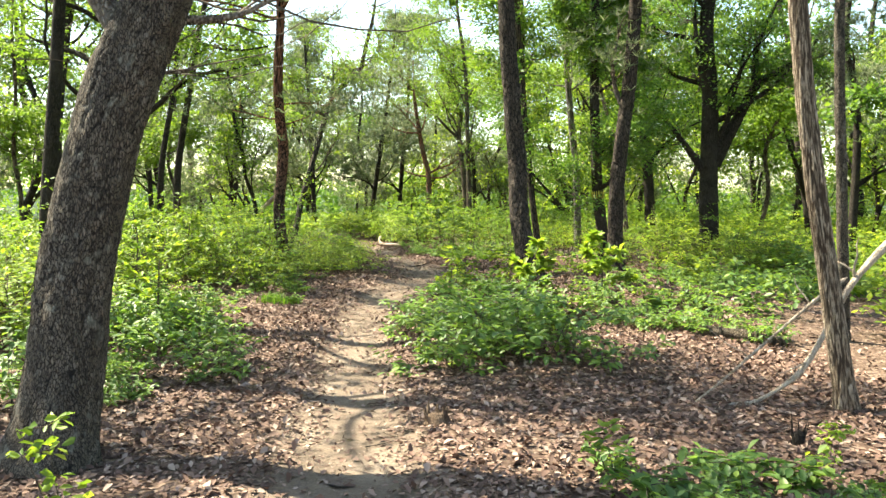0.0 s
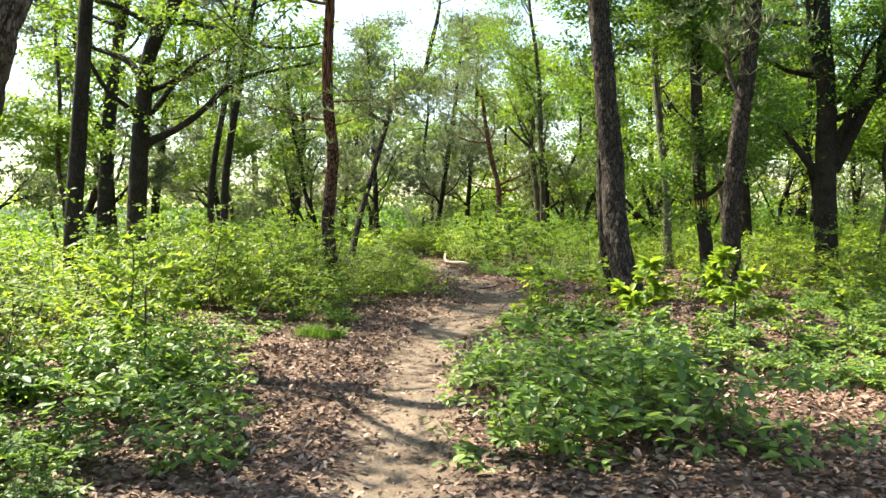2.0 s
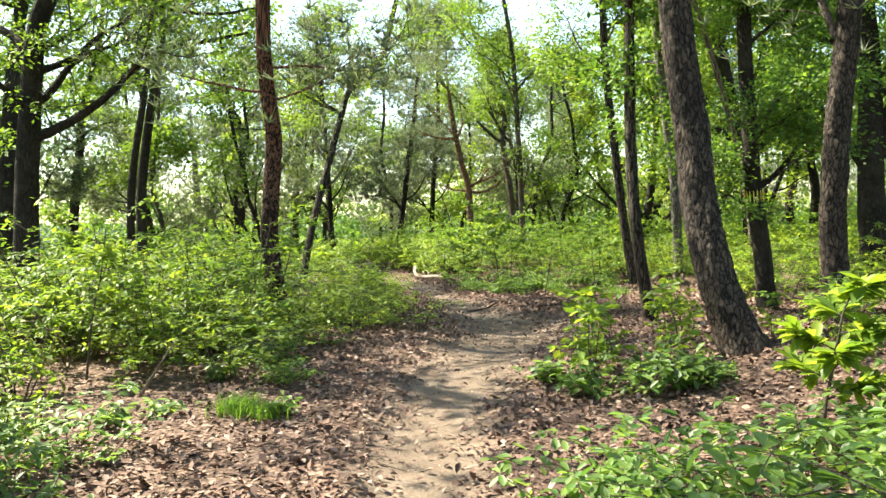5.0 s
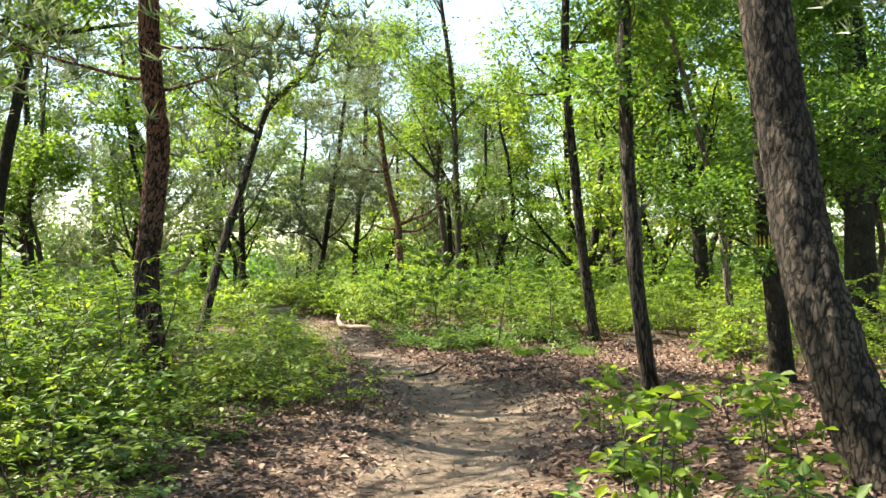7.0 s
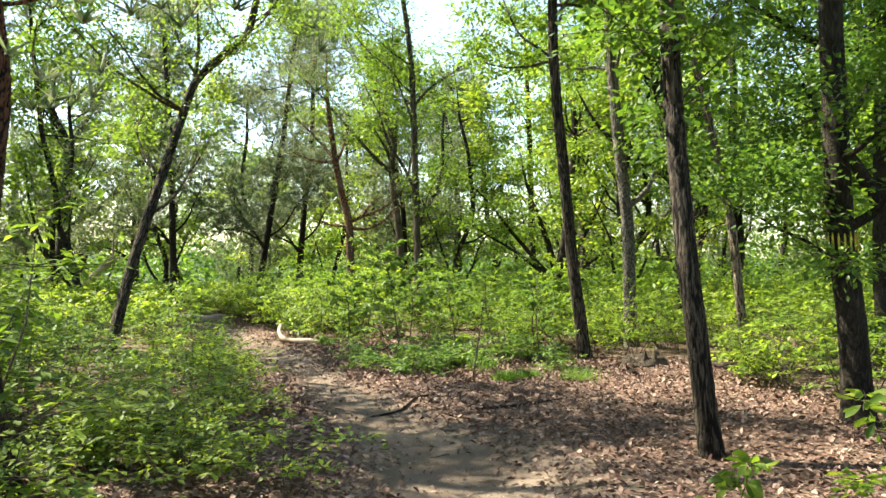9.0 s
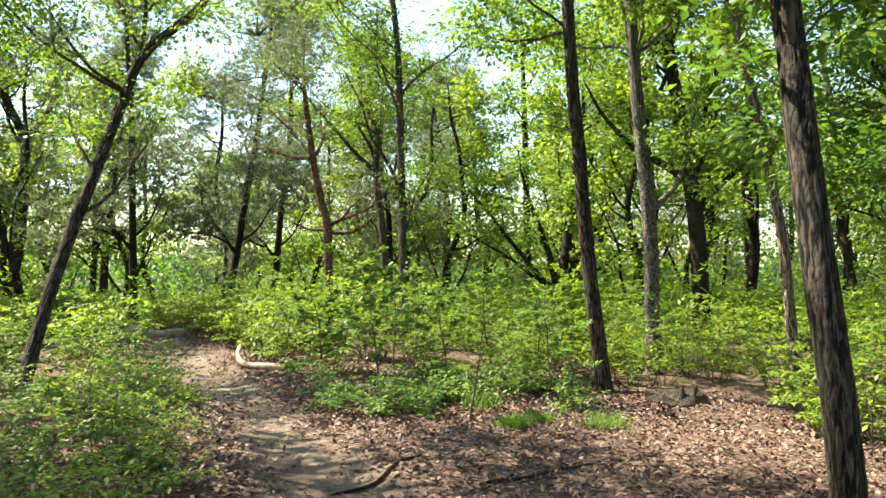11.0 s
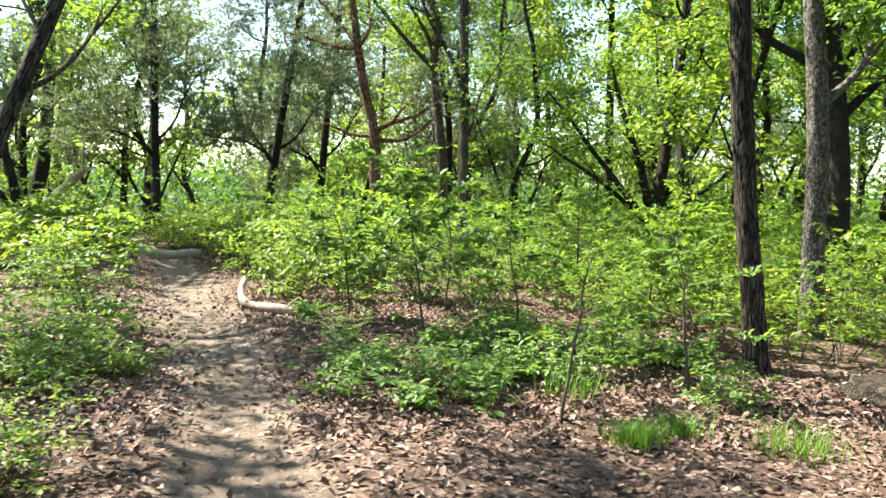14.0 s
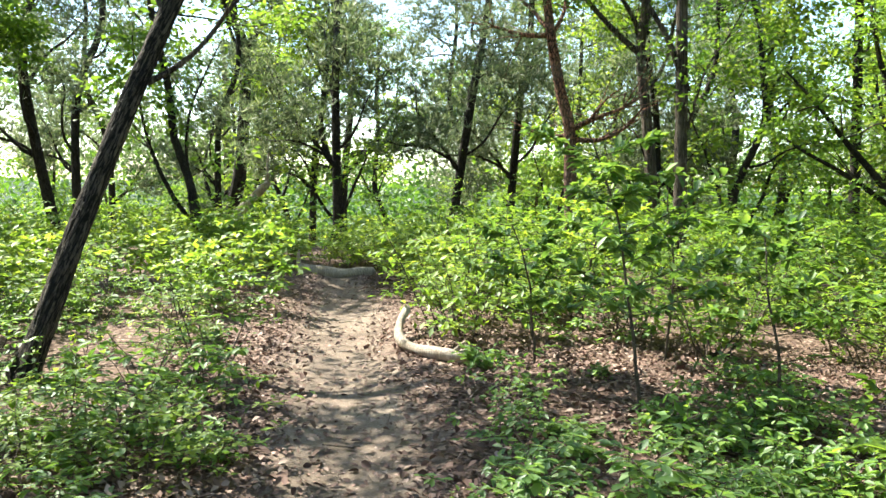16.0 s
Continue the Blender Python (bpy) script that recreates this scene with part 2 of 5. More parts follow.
def ground_material():
    """Trodden earth on the path, brown leaf mould beside it."""
    k = Nodes("forest_floor")
    v = k.coords()
    trod = k.add("Attribute", attribute_name="trodden")
    edge = k.math("ADD", trod.outputs["Fac"], k.math("MULTIPLY", k.math("SUBTRACT", k.noise(v, 6.0, 6, 0.7), 0.5), 1.1))
    mask = k.ramp(edge, [(0.35, (0, 0, 0)), (0.68, (1, 1, 1))])
    crumbs = k.noise(v, 55, 6, 0.75)
    broad = k.noise(v, 1.6, 4)
    earth = k.ramp(k.mix(0.5, crumbs, broad), [(0.32, (0.078, 0.057, 0.043)), (0.5, (0.17, 0.128, 0.097)), (0.68, (0.31, 0.245, 0.19))])
    vor = k.add("TexVoronoi")
    vor.inputs["Scale"].default_value = 26
    k.link(v, vor.inputs["Vector"])
    sepc = k.add("SeparateColor")
    k.link(vor.outputs["Color"], sepc.inputs[0])
    mould = k.ramp(sepc.outputs[0], [(0.0, (0.085, 0.056, 0.043)), (0.4, (0.155, 0.104, 0.078)), (0.8, (0.23, 0.16, 0.122)), (1.0, (0.34, 0.255, 0.2))])
    mould = k.mix(k.ramp(vor.outputs["Distance"], [(0.2, (0, 0, 0)), (0.7, (0.8, 0.8, 0.8))]), mould, (0.05, 0.03, 0.022))
    mould = k.mix(k.ramp(crumbs, [(0.35, (0.35, 0.35, 0.35)), (0.6, (0, 0, 0))]), mould, (0.07, 0.042, 0.03))
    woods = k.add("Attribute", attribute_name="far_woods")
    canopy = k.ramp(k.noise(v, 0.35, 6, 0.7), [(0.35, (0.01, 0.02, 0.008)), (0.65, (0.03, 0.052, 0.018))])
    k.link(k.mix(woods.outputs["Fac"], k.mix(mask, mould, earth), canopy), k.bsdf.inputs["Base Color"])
    k.bsdf.inputs["Roughness"].default_value = 0.95
    k.bsdf.inputs["Specular IOR Level"].default_value = 0.15
    h = k.mix(mask, vor.outputs["Distance"], crumbs)
    k.bump(h, 0.8, 0.02)
    return k.mat


FLOOR = ground_material()


# ---- mesh helpers ----
def mesh_of(name, verts, faces, material, smooth=True):
    """faces: an array of equal-sized polygons."""
    verts, faces = np.asarray(verts, np.float32), np.asarray(faces, np.int32)
    me = bpy.data.meshes.new(name)
    me.vertices.add(len(verts))
    me.vertices.foreach_set("co", verts.ravel())
    n, k = faces.shape
    me.loops.add(n * k)
    me.loops.foreach_set("vertex_index", faces.ravel())
    me.polygons.add(n)
    me.polygons.foreach_set("loop_start", np.arange(0, n * k, k, dtype=np.int32))
    if smooth:
        me.polygons.foreach_set("use_smooth", np.ones(n, bool))
    me.update(calc_edges=True)
    me.materials.append(material)
    return me


def mesh_pair(name, leaf_vf, wood_vf, leaf_mat, wood_mat):
    """Leaves (triangles) and their twigs (quads) as one mesh with two materials."""
    (lv, lf), (wv, wf) = leaf_vf, wood_vf
    wf = np.asarray(wf)
    tri = np.vstack([wf[:, [0, 1, 2]], wf[:, [0, 2, 3]]]) + len(lv)
    me = mesh_of(name, np.vstack([lv, wv]), np.vstack([lf, tri]), leaf_mat, False)
    me.materials.append(wood_mat)
    me.polygons.foreach_set("material_index", np.concatenate([np.zeros(len(lf), np.int32), np.ones(len(tri), np.int32)]))
    me.update()
    return me


def part(name, me, parent, label="", at=(0, 0, 0)):
    ob = new(name, me)
    ob.parent = parent
    ob.location = at
    return tagged(ob, label)


def thing(name, label, category, at=(0, 0, 0), turn=0.0, group="", kind=""):
    ob = new(name)
    ob.empty_display_size = 0.2
    ob.matrix_basis = pose(*at, 0, 0, turn)
    return tagged(ob, label, category, group, kind)


def smooth_line(pts, step):
    """A rounded line through the given points, with about that step."""
    p = np.asarray(pts, float)
    if len(p) < 3:
        n = max(2, int(np.linalg.norm(p[-1] - p[0]) / step) + 1)
        return p[0] + np.linspace(0, 1, n)[:, None] * (p[-1] - p[0])
    ext = np.vstack([2 * p[0] - p[1], p, 2 * p[-1] - p[-2]])
    out = []
    for i in range(1, len(ext) - 2):
        a, b, c, d = ext[i - 1:i + 3]
        n = max(2, int(np.linalg.norm(c - b) / step))
        t = np.linspace(0, 1, n, endpoint=False)[:, None]
        out.append(0.5 * (2 * b + (c - a) * t + (2 * a - 5 * b + 4 * c - d) * t * t + (3 * b - a - 3 * c + d) * t ** 3))
    return np.vstack(out + [p[-1:]])


def tube(line, radii, sides, rough=0.0, grain=6.0, seed=0.0, close=False):
    """Verts and quads of a tapered tube; rough: how far the bark stands in and out, as a share of the radius."""
    line, radii = np.asarray(line, float), np.asarray(radii, float)
    tang = np.gradient(line, axis=0)
    tang /= np.linalg.norm(tang, axis=1)[:, None] + 1e-9
    ref = np.array((0.0, 1.0, 0.0)) if abs(tang[:, 1]).mean() < 0.8 else np.array((1.0, 0.0, 0.0))
    u = np.cross(tang, ref)
    u /= np.linalg.norm(u, axis=1)[:, None] + 1e-9
    w = np.cross(tang, u)
    ang = np.linspace(0, 2 * math.pi, sides, endpoint=False)
    rad = np.repeat(radii[:, None], sides, 1)
    if rough:
        for i in range(len(line)):
            for j in range(sides):
                q = Vector((math.cos(ang[j]) * grain * 0.55 + seed, math.sin(ang[j]) * grain * 0.55, i * 0.09 * grain * 0.3 + seed))
                rad[i, j] *= 1 + rough * (noise.noise(q) + 0.6 * noise.noise(q * 2.7))
    v = line[:, None] + rad[..., None] * (np.cos(ang)[None, :, None] * u[:, None] + np.sin(ang)[None, :, None] * w[:, None])
    n = len(line)
    i, j = np.meshgrid(np.arange(n - 1), np.arange(sides), indexing="ij")
    a, b = i * sides + j, i * sides + (j + 1) % sides
    faces = np.stack([a, b, b + sides, a + sides], -1).reshape(-1, 4)
    v = v.reshape(-1, 3)
    if close:                       # draw both ends in
        for ring, centre in ((0, line[0]), (n - 1, line[-1])):
            k = np.arange(sides)
            v[ring * sides + k] = v[ring * sides + k] * 0.15 + centre * 0.85
    return v, faces


def lattice(rng, nu, nz):
    return rng.uniform(0, 1, (nz, nu)), rng.uniform(0, 1, (nz, nu)), rng.uniform(0, 1, (nz, nu))


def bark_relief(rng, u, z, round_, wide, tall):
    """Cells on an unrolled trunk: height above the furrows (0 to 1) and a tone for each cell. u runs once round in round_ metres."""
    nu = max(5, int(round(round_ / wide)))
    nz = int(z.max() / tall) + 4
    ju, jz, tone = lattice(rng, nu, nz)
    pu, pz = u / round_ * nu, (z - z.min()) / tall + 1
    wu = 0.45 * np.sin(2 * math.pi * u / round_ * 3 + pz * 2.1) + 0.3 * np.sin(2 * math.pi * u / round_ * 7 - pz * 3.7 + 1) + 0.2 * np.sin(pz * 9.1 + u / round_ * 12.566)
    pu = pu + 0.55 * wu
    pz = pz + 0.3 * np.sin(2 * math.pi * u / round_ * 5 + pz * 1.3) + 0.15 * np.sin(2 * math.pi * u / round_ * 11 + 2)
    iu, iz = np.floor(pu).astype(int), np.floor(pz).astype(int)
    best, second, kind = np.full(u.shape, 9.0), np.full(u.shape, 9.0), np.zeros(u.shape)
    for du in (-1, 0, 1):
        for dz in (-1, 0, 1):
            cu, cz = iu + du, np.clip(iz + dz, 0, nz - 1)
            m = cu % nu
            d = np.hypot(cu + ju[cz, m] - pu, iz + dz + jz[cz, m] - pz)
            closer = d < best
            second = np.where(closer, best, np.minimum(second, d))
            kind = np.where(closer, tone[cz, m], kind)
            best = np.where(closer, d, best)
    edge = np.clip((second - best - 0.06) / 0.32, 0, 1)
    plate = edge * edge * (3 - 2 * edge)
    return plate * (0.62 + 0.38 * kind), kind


def barked_trunk(line, radii, seed, material, wide, tall, depth, fine_to, girth):
    """A trunk with real bark relief up to a height, coarser above."""
    rng = np.random.default_rng(seed)
    low = line[line[:, 2] < fine_to]
    high = line[line[:, 2] >= fine_to]
    n = int(np.linalg.norm(np.diff(low, axis=0), axis=1).sum() / max(0.013, min(tall * 0.2, 0.032)))
    k = np.linspace(0, len(low) - 1, n)
    fine = np.stack([np.interp(k, np.arange(len(low)), low[:, c]) for c in range(3)], 1)
    fine_r = np.interp(k, np.arange(len(low)), radii[:len(low)])
    full, full_r = np.vstack([fine, high]), np.concatenate([fine_r, radii[len(low):]])
    sides = int(np.clip(2 * math.pi * girth / (wide * 0.27), 32, 110))
    v, f = tube(full, full_r, sides)
    ang = np.tile(np.linspace(0, 2 * math.pi, sides, endpoint=False), len(full))
    along = np.repeat(np.concatenate([[0], np.cumsum(np.linalg.norm(np.diff(full, axis=0), axis=1))]), sides)
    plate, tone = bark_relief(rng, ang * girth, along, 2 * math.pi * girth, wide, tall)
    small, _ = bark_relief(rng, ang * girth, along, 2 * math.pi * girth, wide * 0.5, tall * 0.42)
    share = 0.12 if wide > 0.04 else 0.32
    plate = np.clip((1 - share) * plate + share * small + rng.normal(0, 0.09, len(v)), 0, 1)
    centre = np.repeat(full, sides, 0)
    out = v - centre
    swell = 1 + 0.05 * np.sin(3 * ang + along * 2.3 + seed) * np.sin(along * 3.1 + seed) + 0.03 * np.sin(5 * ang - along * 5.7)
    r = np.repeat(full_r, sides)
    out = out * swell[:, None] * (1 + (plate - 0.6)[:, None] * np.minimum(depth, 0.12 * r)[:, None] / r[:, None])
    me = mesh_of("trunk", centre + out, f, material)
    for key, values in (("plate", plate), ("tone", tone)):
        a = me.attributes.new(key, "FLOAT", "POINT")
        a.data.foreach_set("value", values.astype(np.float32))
    return me


def joined(pieces):
    vs, fs, o = [], [], 0
    for v, f in pieces:
        vs.append(v)
        fs.append(np.asarray(f) + o)
        o += len(v)
    return np.vstack(vs), np.vstack(fs)


def blades(rng, at, size, out, wide=0.5, droop=0.25, flat=0.6, fine=False):
    """Leaf blades folded along the midrib. at: stalk ends; out: the way each one points."""
    n = len(at)
    d = out + rng.normal(0, 0.35, (n, 3))
    d[:, 2] -= droop
    d /= np.linalg.norm(d, axis=1)[:, None] + 1e-9
    up = np.array((0, 0, 1.0)) * flat + rng.normal(0, 1 - flat, (n, 3))
    s = np.cross(d, up)
    s /= np.linalg.norm(s, axis=1)[:, None] + 1e-9
    nrm = np.cross(s, d)
    L = np.asarray(size)[:, None] * rng.uniform(0.7, 1.25, (n, 1))
    W = L * wide * 0.5
    if fine:
        v = np.stack([at, at + d * L * 0.3 + s * W * 0.7 + nrm * W * 0.3, at + d * L * 0.68 + s * W + nrm * W * 0.28, at + d * L - nrm * L * 0.1,
                      at + d * L * 0.68 - s * W + nrm * W * 0.28, at + d * L * 0.3 - s * W * 0.7 + nrm * W * 0.3], 1)
        f = np.array([(0, 1, 2), (0, 2, 3), (0, 3, 4), (0, 4, 5)])
    else:
        v = np.stack([at, at + d * L * 0.55 + s * W + nrm * W * 0.3, at + d * L, at + d * L * 0.55 - s * W + nrm * W * 0.3], 1)
        f = np.array([(0, 1, 2), (0, 2, 3)])
    k = v.shape[1]
    faces = (np.arange(n)[:, None, None] * k + f[None]).reshape(-1, 3)
    return v.reshape(-1, 3), faces


def limb_line(rng, start, way, length, rise=0.15, wander=0.16, n=8):
    """A crooked branch."""
    p, d = np.array(start, float), np.array(way, float)
    d /= np.linalg.norm(d)
    pts = [p.copy()]
    for _ in range(n - 1):
        d = d + rng.normal(0, wander, 3) + np.array((0, 0, rise / n * 2))
        d /= np.linalg.norm(d)
        p = p + d * length / (n - 1)
        pts.append(p.copy())
    return np.array(pts)


# ---- the lie of the land ----
PATH = [(-4, 0.05, 0.55), (0, -0.1, 0.5), (4, -0.5, 0.42), (7.5, -0.82, 0.34), (10.5, -1.05, 0.36), (12.3, -0.83, 0.48), (14.5, -0.4, 0.62),
        (16.2, -0.25, 0.6), (18, -0.75, 0.4), (20.2, -1.3, 0.37), (22, -1.66, 0.44), (24.5, -2.56, 0.46), (26.8, -3.1, 0.43), (28.3, -3.6, 0.34), (29.6, -4.1, 0.26), (30.4, -4.4, 0.02), (40, -9.5, 0.02)]
PATH_Y, PATH_X, PATH_W = (np.array([p[i] for p in PATH]) for i in range(3))


def off_path(x, y):
    """How far from the path's middle, in half widths."""
    return np.abs(x - np.interp(y, PATH_Y, PATH_X)) / np.interp(y, PATH_Y, PATH_W)


def land(x, y):
    x, y = np.asarray(x, float), np.asarray(y, float)
    z = -0.014 * np.clip(y - 3, 0, 22)
    z = z + 0.05 * np.sin(0.9 * x + 0.5 * y) * np.sin(0.7 * y - 0.4 * x) + 0.02 * np.sin(2.3 * x - 1.1 * y + 1) * np.sin(1.9 * y + 0.8 * x)
    r = np.hypot(x, y - 18)
    k = np.clip((r - 60) / 90, 0, 1)
    turn = np.arctan2(x, y - 18)
    z = z + k * k * (3 - 2 * k) * (0.5 + 0.5 * np.sin(5 * turn + 1) + 0.3 * np.sin(13 * turn) + 0.2 * np.sin(31 * turn))
    z = z - 3.6 * (1 - np.exp(-(np.maximum(y - 33, 0) / 17) ** 2)) * (1 - 0.5 / (1 + np.exp(-(x - 5) / 2)))   # beyond the crest the ground falls away
    z = z - 2.6 * (1 - np.exp(-(np.maximum(-9.5 - x, 0) / 11) ** 2))
    z = z + 0.34 * np.exp(-((x - 2.3) / 1.7) ** 2 - ((y - 12.0) / 2.4) ** 2)                                  # the low mound under the pines
    z = z - 3.0 * (1 - np.exp(-(np.maximum(x - 14, 0) / 25) ** 2)) - 2.0 * (1 - np.exp(-(np.maximum(-6 - y, 0) / 25) ** 2))
    o = off_path(x, y)
    return z - 0.05 * np.exp(-(o / 1.1) ** 2) + 0.03 * np.exp(-((o - 1.5) / 0.5) ** 2)


def spread(lo, hi, step, reach):
    mid = np.arange(lo, hi + step / 2, step)
    out, s = [], step
    while (out[-1] if out else 0) < reach:
        s *= 1.35
        out.append((out[-1] if out else 0) + s)
    out = np.array(out)
    return np.concatenate([lo - out[::-1], mid, hi + out])


gx, gy = spread(-6, 6, 0.11, 2500), spread(-1, 31, 0.15, 2500)
X, Y = np.meshgrid(gx, gy, indexing="ij")
Z = land(X, Y)
fine_zone = (np.abs(X) < 6.01) & (Y > -1.01) & (Y < 31.01)
rough_z = np.array([noise.noise(Vector((a * 3.1, b * 3.1, 0))) * 0.5 + noise.noise(Vector((a * 9, b * 9, 3))) * 0.25 for a, b in zip(X[fine_zone], Y[fine_zone])])
Z[fine_zone] += 0.018 * rough_z
nx, ny = X.shape
i, j = np.meshgrid(np.arange(nx - 1), np.arange(ny - 1), indexing="ij")
a = i * ny + j
ground_mesh = mesh_of("ground", np.stack([X, Y, Z], -1).reshape(-1, 3), np.stack([a, a + ny, a + ny + 1, a + 1], -1).reshape(-1, 4), FLOOR)
attr = ground_mesh.attributes.new("trodden", "FLOAT", "POINT")
clearing = 0.42 * np.exp(-(((X - 1.2) / 1.6) ** 2 + ((Y - 15.8) / 1.5) ** 2) ** 2) + 0.3 * np.exp(-(((X - 1.8) / 1.2) ** 2 + ((Y - 5.2) / 0.9) ** 2))
attr.data.foreach_set("value", np.clip(1.08 - 0.55 * off_path(X, Y) + clearing, 0, 1).ravel().astype(np.float32))
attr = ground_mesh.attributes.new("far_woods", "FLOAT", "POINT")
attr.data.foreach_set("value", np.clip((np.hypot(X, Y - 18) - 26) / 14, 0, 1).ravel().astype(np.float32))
ground = new("ground", ground_mesh)
tagged(ground, "brown leaf-strewn forest floor with a trodden earth path", "ground", "", "structure")


def on_land(x, y):
    return float(land(x, y))


# ---- trees ----
def broad_crown(rng, tips, count, size, spread_m):
    """Leaf blades in clumps round the twig ends."""
    tips = np.asarray(tips)
    w = rng.uniform(0.0, 1.0, len(tips)) ** 4 + 0.01
    pick = rng.choice(len(tips), count, p=w / w.sum())
    jit = rng.normal(0, 1, (count, 3)) * np.array((spread_m, spread_m, spread_m * 0.36)) * rng.uniform(0.35, 0.95, (count, 1))
    at = tips[pick] + jit
    out = jit / (np.linalg.norm(jit, axis=1)[:, None] + 1e-6)
    return blades(rng, at, np.full(count, size), out, 0.55, 0.25, 0.6)


def needle_crown(rng, tips, tufts, size, spread_m):
    tips = np.asarray(tips)
    pick = rng.choice(len(tips), tufts)
    at = tips[pick] + rng.normal(0, 1, (tufts, 3)) * np.array((spread_m, spread_m, spread_m * 0.4))
    k = 9
    at = np.repeat(at, k, 0)
    out = rng.normal(0, 1, (tufts * k, 3))
    out[:, 2] = np.abs(out[:, 2]) + 0.2
    out /= np.linalg.norm(out, axis=1)[:, None]
    s = np.cross(out, rng.normal(0, 1, (len(at), 3)))
    s *= 0.055 * size / (np.linalg.norm(s, axis=1)[:, None] + 1e-9)
    v = np.stack([at - s, at + s, at + out * size * rng.uniform(0.7, 1.2, (len(at), 1))], 1)
    return v.reshape(-1, 3), np.arange(len(at) * 3).reshape(-1, 3)


def twigs_from(rng, lines, per, length, rise):
    """Side twigs of the given limbs: their tubes, and the points at which leaves sit."""
    tubes, tips = [], []
    for line, r in lines:
        n = len(line)
        for _ in range(per):
            f = rng.uniform(0.3, 1.0)
            p = line[min(n - 1, int(f * (n - 1)))]
            d = line[-1] - line[0]
            d = d / (np.linalg.norm(d) + 1e-9) * 0.7 + rng.normal(0, 0.75, 3) * np.array((1, 1, 0.6))
            tw = limb_line(rng, p, d, length * rng.uniform(0.5, 1.2), rise, 0.2, 6)
            tubes.append(tube(tw, np.linspace(min(0.02, max(0.004, r * 0.28)), 0.003, 6), 3))
            tips.extend(tw[2:])
        tips.extend(line[-2:])
    return tubes, tips


def tree(name, label, trunk, r0, bark_mat, leaf_mat, height, crown_from, limbs=(), spread_m=2.2, extra=6, leaves=6000, leaf=0.11, near=0.0, pine=False, seed=1, sides=14, rise=0.5,
         lowest_leaf=None, taper=0.55, clump=0.3, group="forest trees", relief_to=3.4, bent=()):
    """A tree. trunk: (x, y, z) line from its foot; limbs: (height share along the trunk line, direction, length, radius); bent: limbs whose bends are known, as (line, radius); extra: more limbs at random in the crown."""
    rng = np.random.default_rng(seed)
    if near and not pine and leaf < 0.15:
        leaf, leaves = leaf * 0.78, int(leaves * 1.75)
    foot = np.array(trunk[0], float)
    foot[2] = on_land(foot[0], foot[1]) - 0.02
    pts = [np.zeros(3)] + [np.array(p, float) - foot for p in trunk[1:]]
    d = (pts[-1] - pts[-2]) / np.linalg.norm(pts[-1] - pts[-2])
    while pts[-1][2] < height:
        d = d + np.array((rng.normal(0, 0.09), rng.normal(0, 0.09), 0.22))
        d /= np.linalg.norm(d)
        pts.append(pts[-1] + d * max(0.8, height * 0.13))
    line = smooth_line([pts[0] - np.array((0, 0, 0.25)) - 0.25 * (pts[1] - pts[0]) * np.array((1, 1, 0)) / max(0.3, pts[1][2])] + pts, (0.05 if sides > 35 else 0.1) if near else 0.3)
    h = np.clip(line[:, 2] / height, 0, 1)
    radii = r0 * (1 - taper * h) * np.where(h > 0.85, 1 - (h - 0.85) * 4.5, 1) + r0 * 0.45 * np.exp(-np.clip(line[:, 2] + 0.05, 0, 9) / 0.16)
    radii = np.maximum(radii, 0.012)
    top = thing(name, label, "tree", foot, 0, group)
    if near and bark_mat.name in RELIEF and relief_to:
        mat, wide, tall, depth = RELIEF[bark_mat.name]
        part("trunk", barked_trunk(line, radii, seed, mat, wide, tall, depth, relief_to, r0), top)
    else:
        part("trunk", mesh_of("trunk", *tube(line, radii, sides, near, 7.0, seed * 3.7), bark_mat), top)
    lines = []
    made = [(np.array(pts, float) - foot, r) for pts, r in bent]
    for share, way, length, r in limbs:
        k = int(np.argmin(abs(line[:, 2] - share)))
        made.append((limb_line(rng, line[k], way, length, rise * 0.6, 0.13, 10), min(r, radii[k] * 0.9)))
    for _ in range(extra):
        z = rng.uniform(crown_from, height * 0.97)
        k = int(np.argmin(abs(line[:, 2] - z)))
        az = rng.uniform(0, 2 * math.pi)
        ln = spread_m * rng.uniform(0.6, 1.15) * (1 - 0.45 * (z - crown_from) / max(0.1, height - crown_from))
        made.append((limb_line(rng, line[k], (math.cos(az), math.sin(az), rng.uniform(0.05, 0.9)), ln, rise, 0.17, 9), radii[k] * rng.uniform(0.28, 0.5)))
    for ln, r in made:
        fine = smooth_line(ln, 0.14 if near else 0.4)
        part("limb", mesh_of("limb", *tube(fine, np.linspace(r, max(0.005, r * 0.22), len(fine)), (8 if r > 0.03 else 6) if near else 4, 0.08 if near else 0, 6, seed), bark_mat), top)
        lines.append((ln, r))
    tubes, tips = twigs_from(rng, lines, 9 if near else 6, spread_m * 0.42, 0.15)
    if lowest_leaf is not None:
        tips = [p for p in tips if p[2] > lowest_leaf] or tips[-5:]
    blades_vf = (needle_crown if pine else broad_crown)(rng, tips, leaves, leaf, clump)
    part("crown", mesh_pair("crown", blades_vf, joined(tubes), leaf_mat, bark_mat if pine else TWIG), top)
    return top


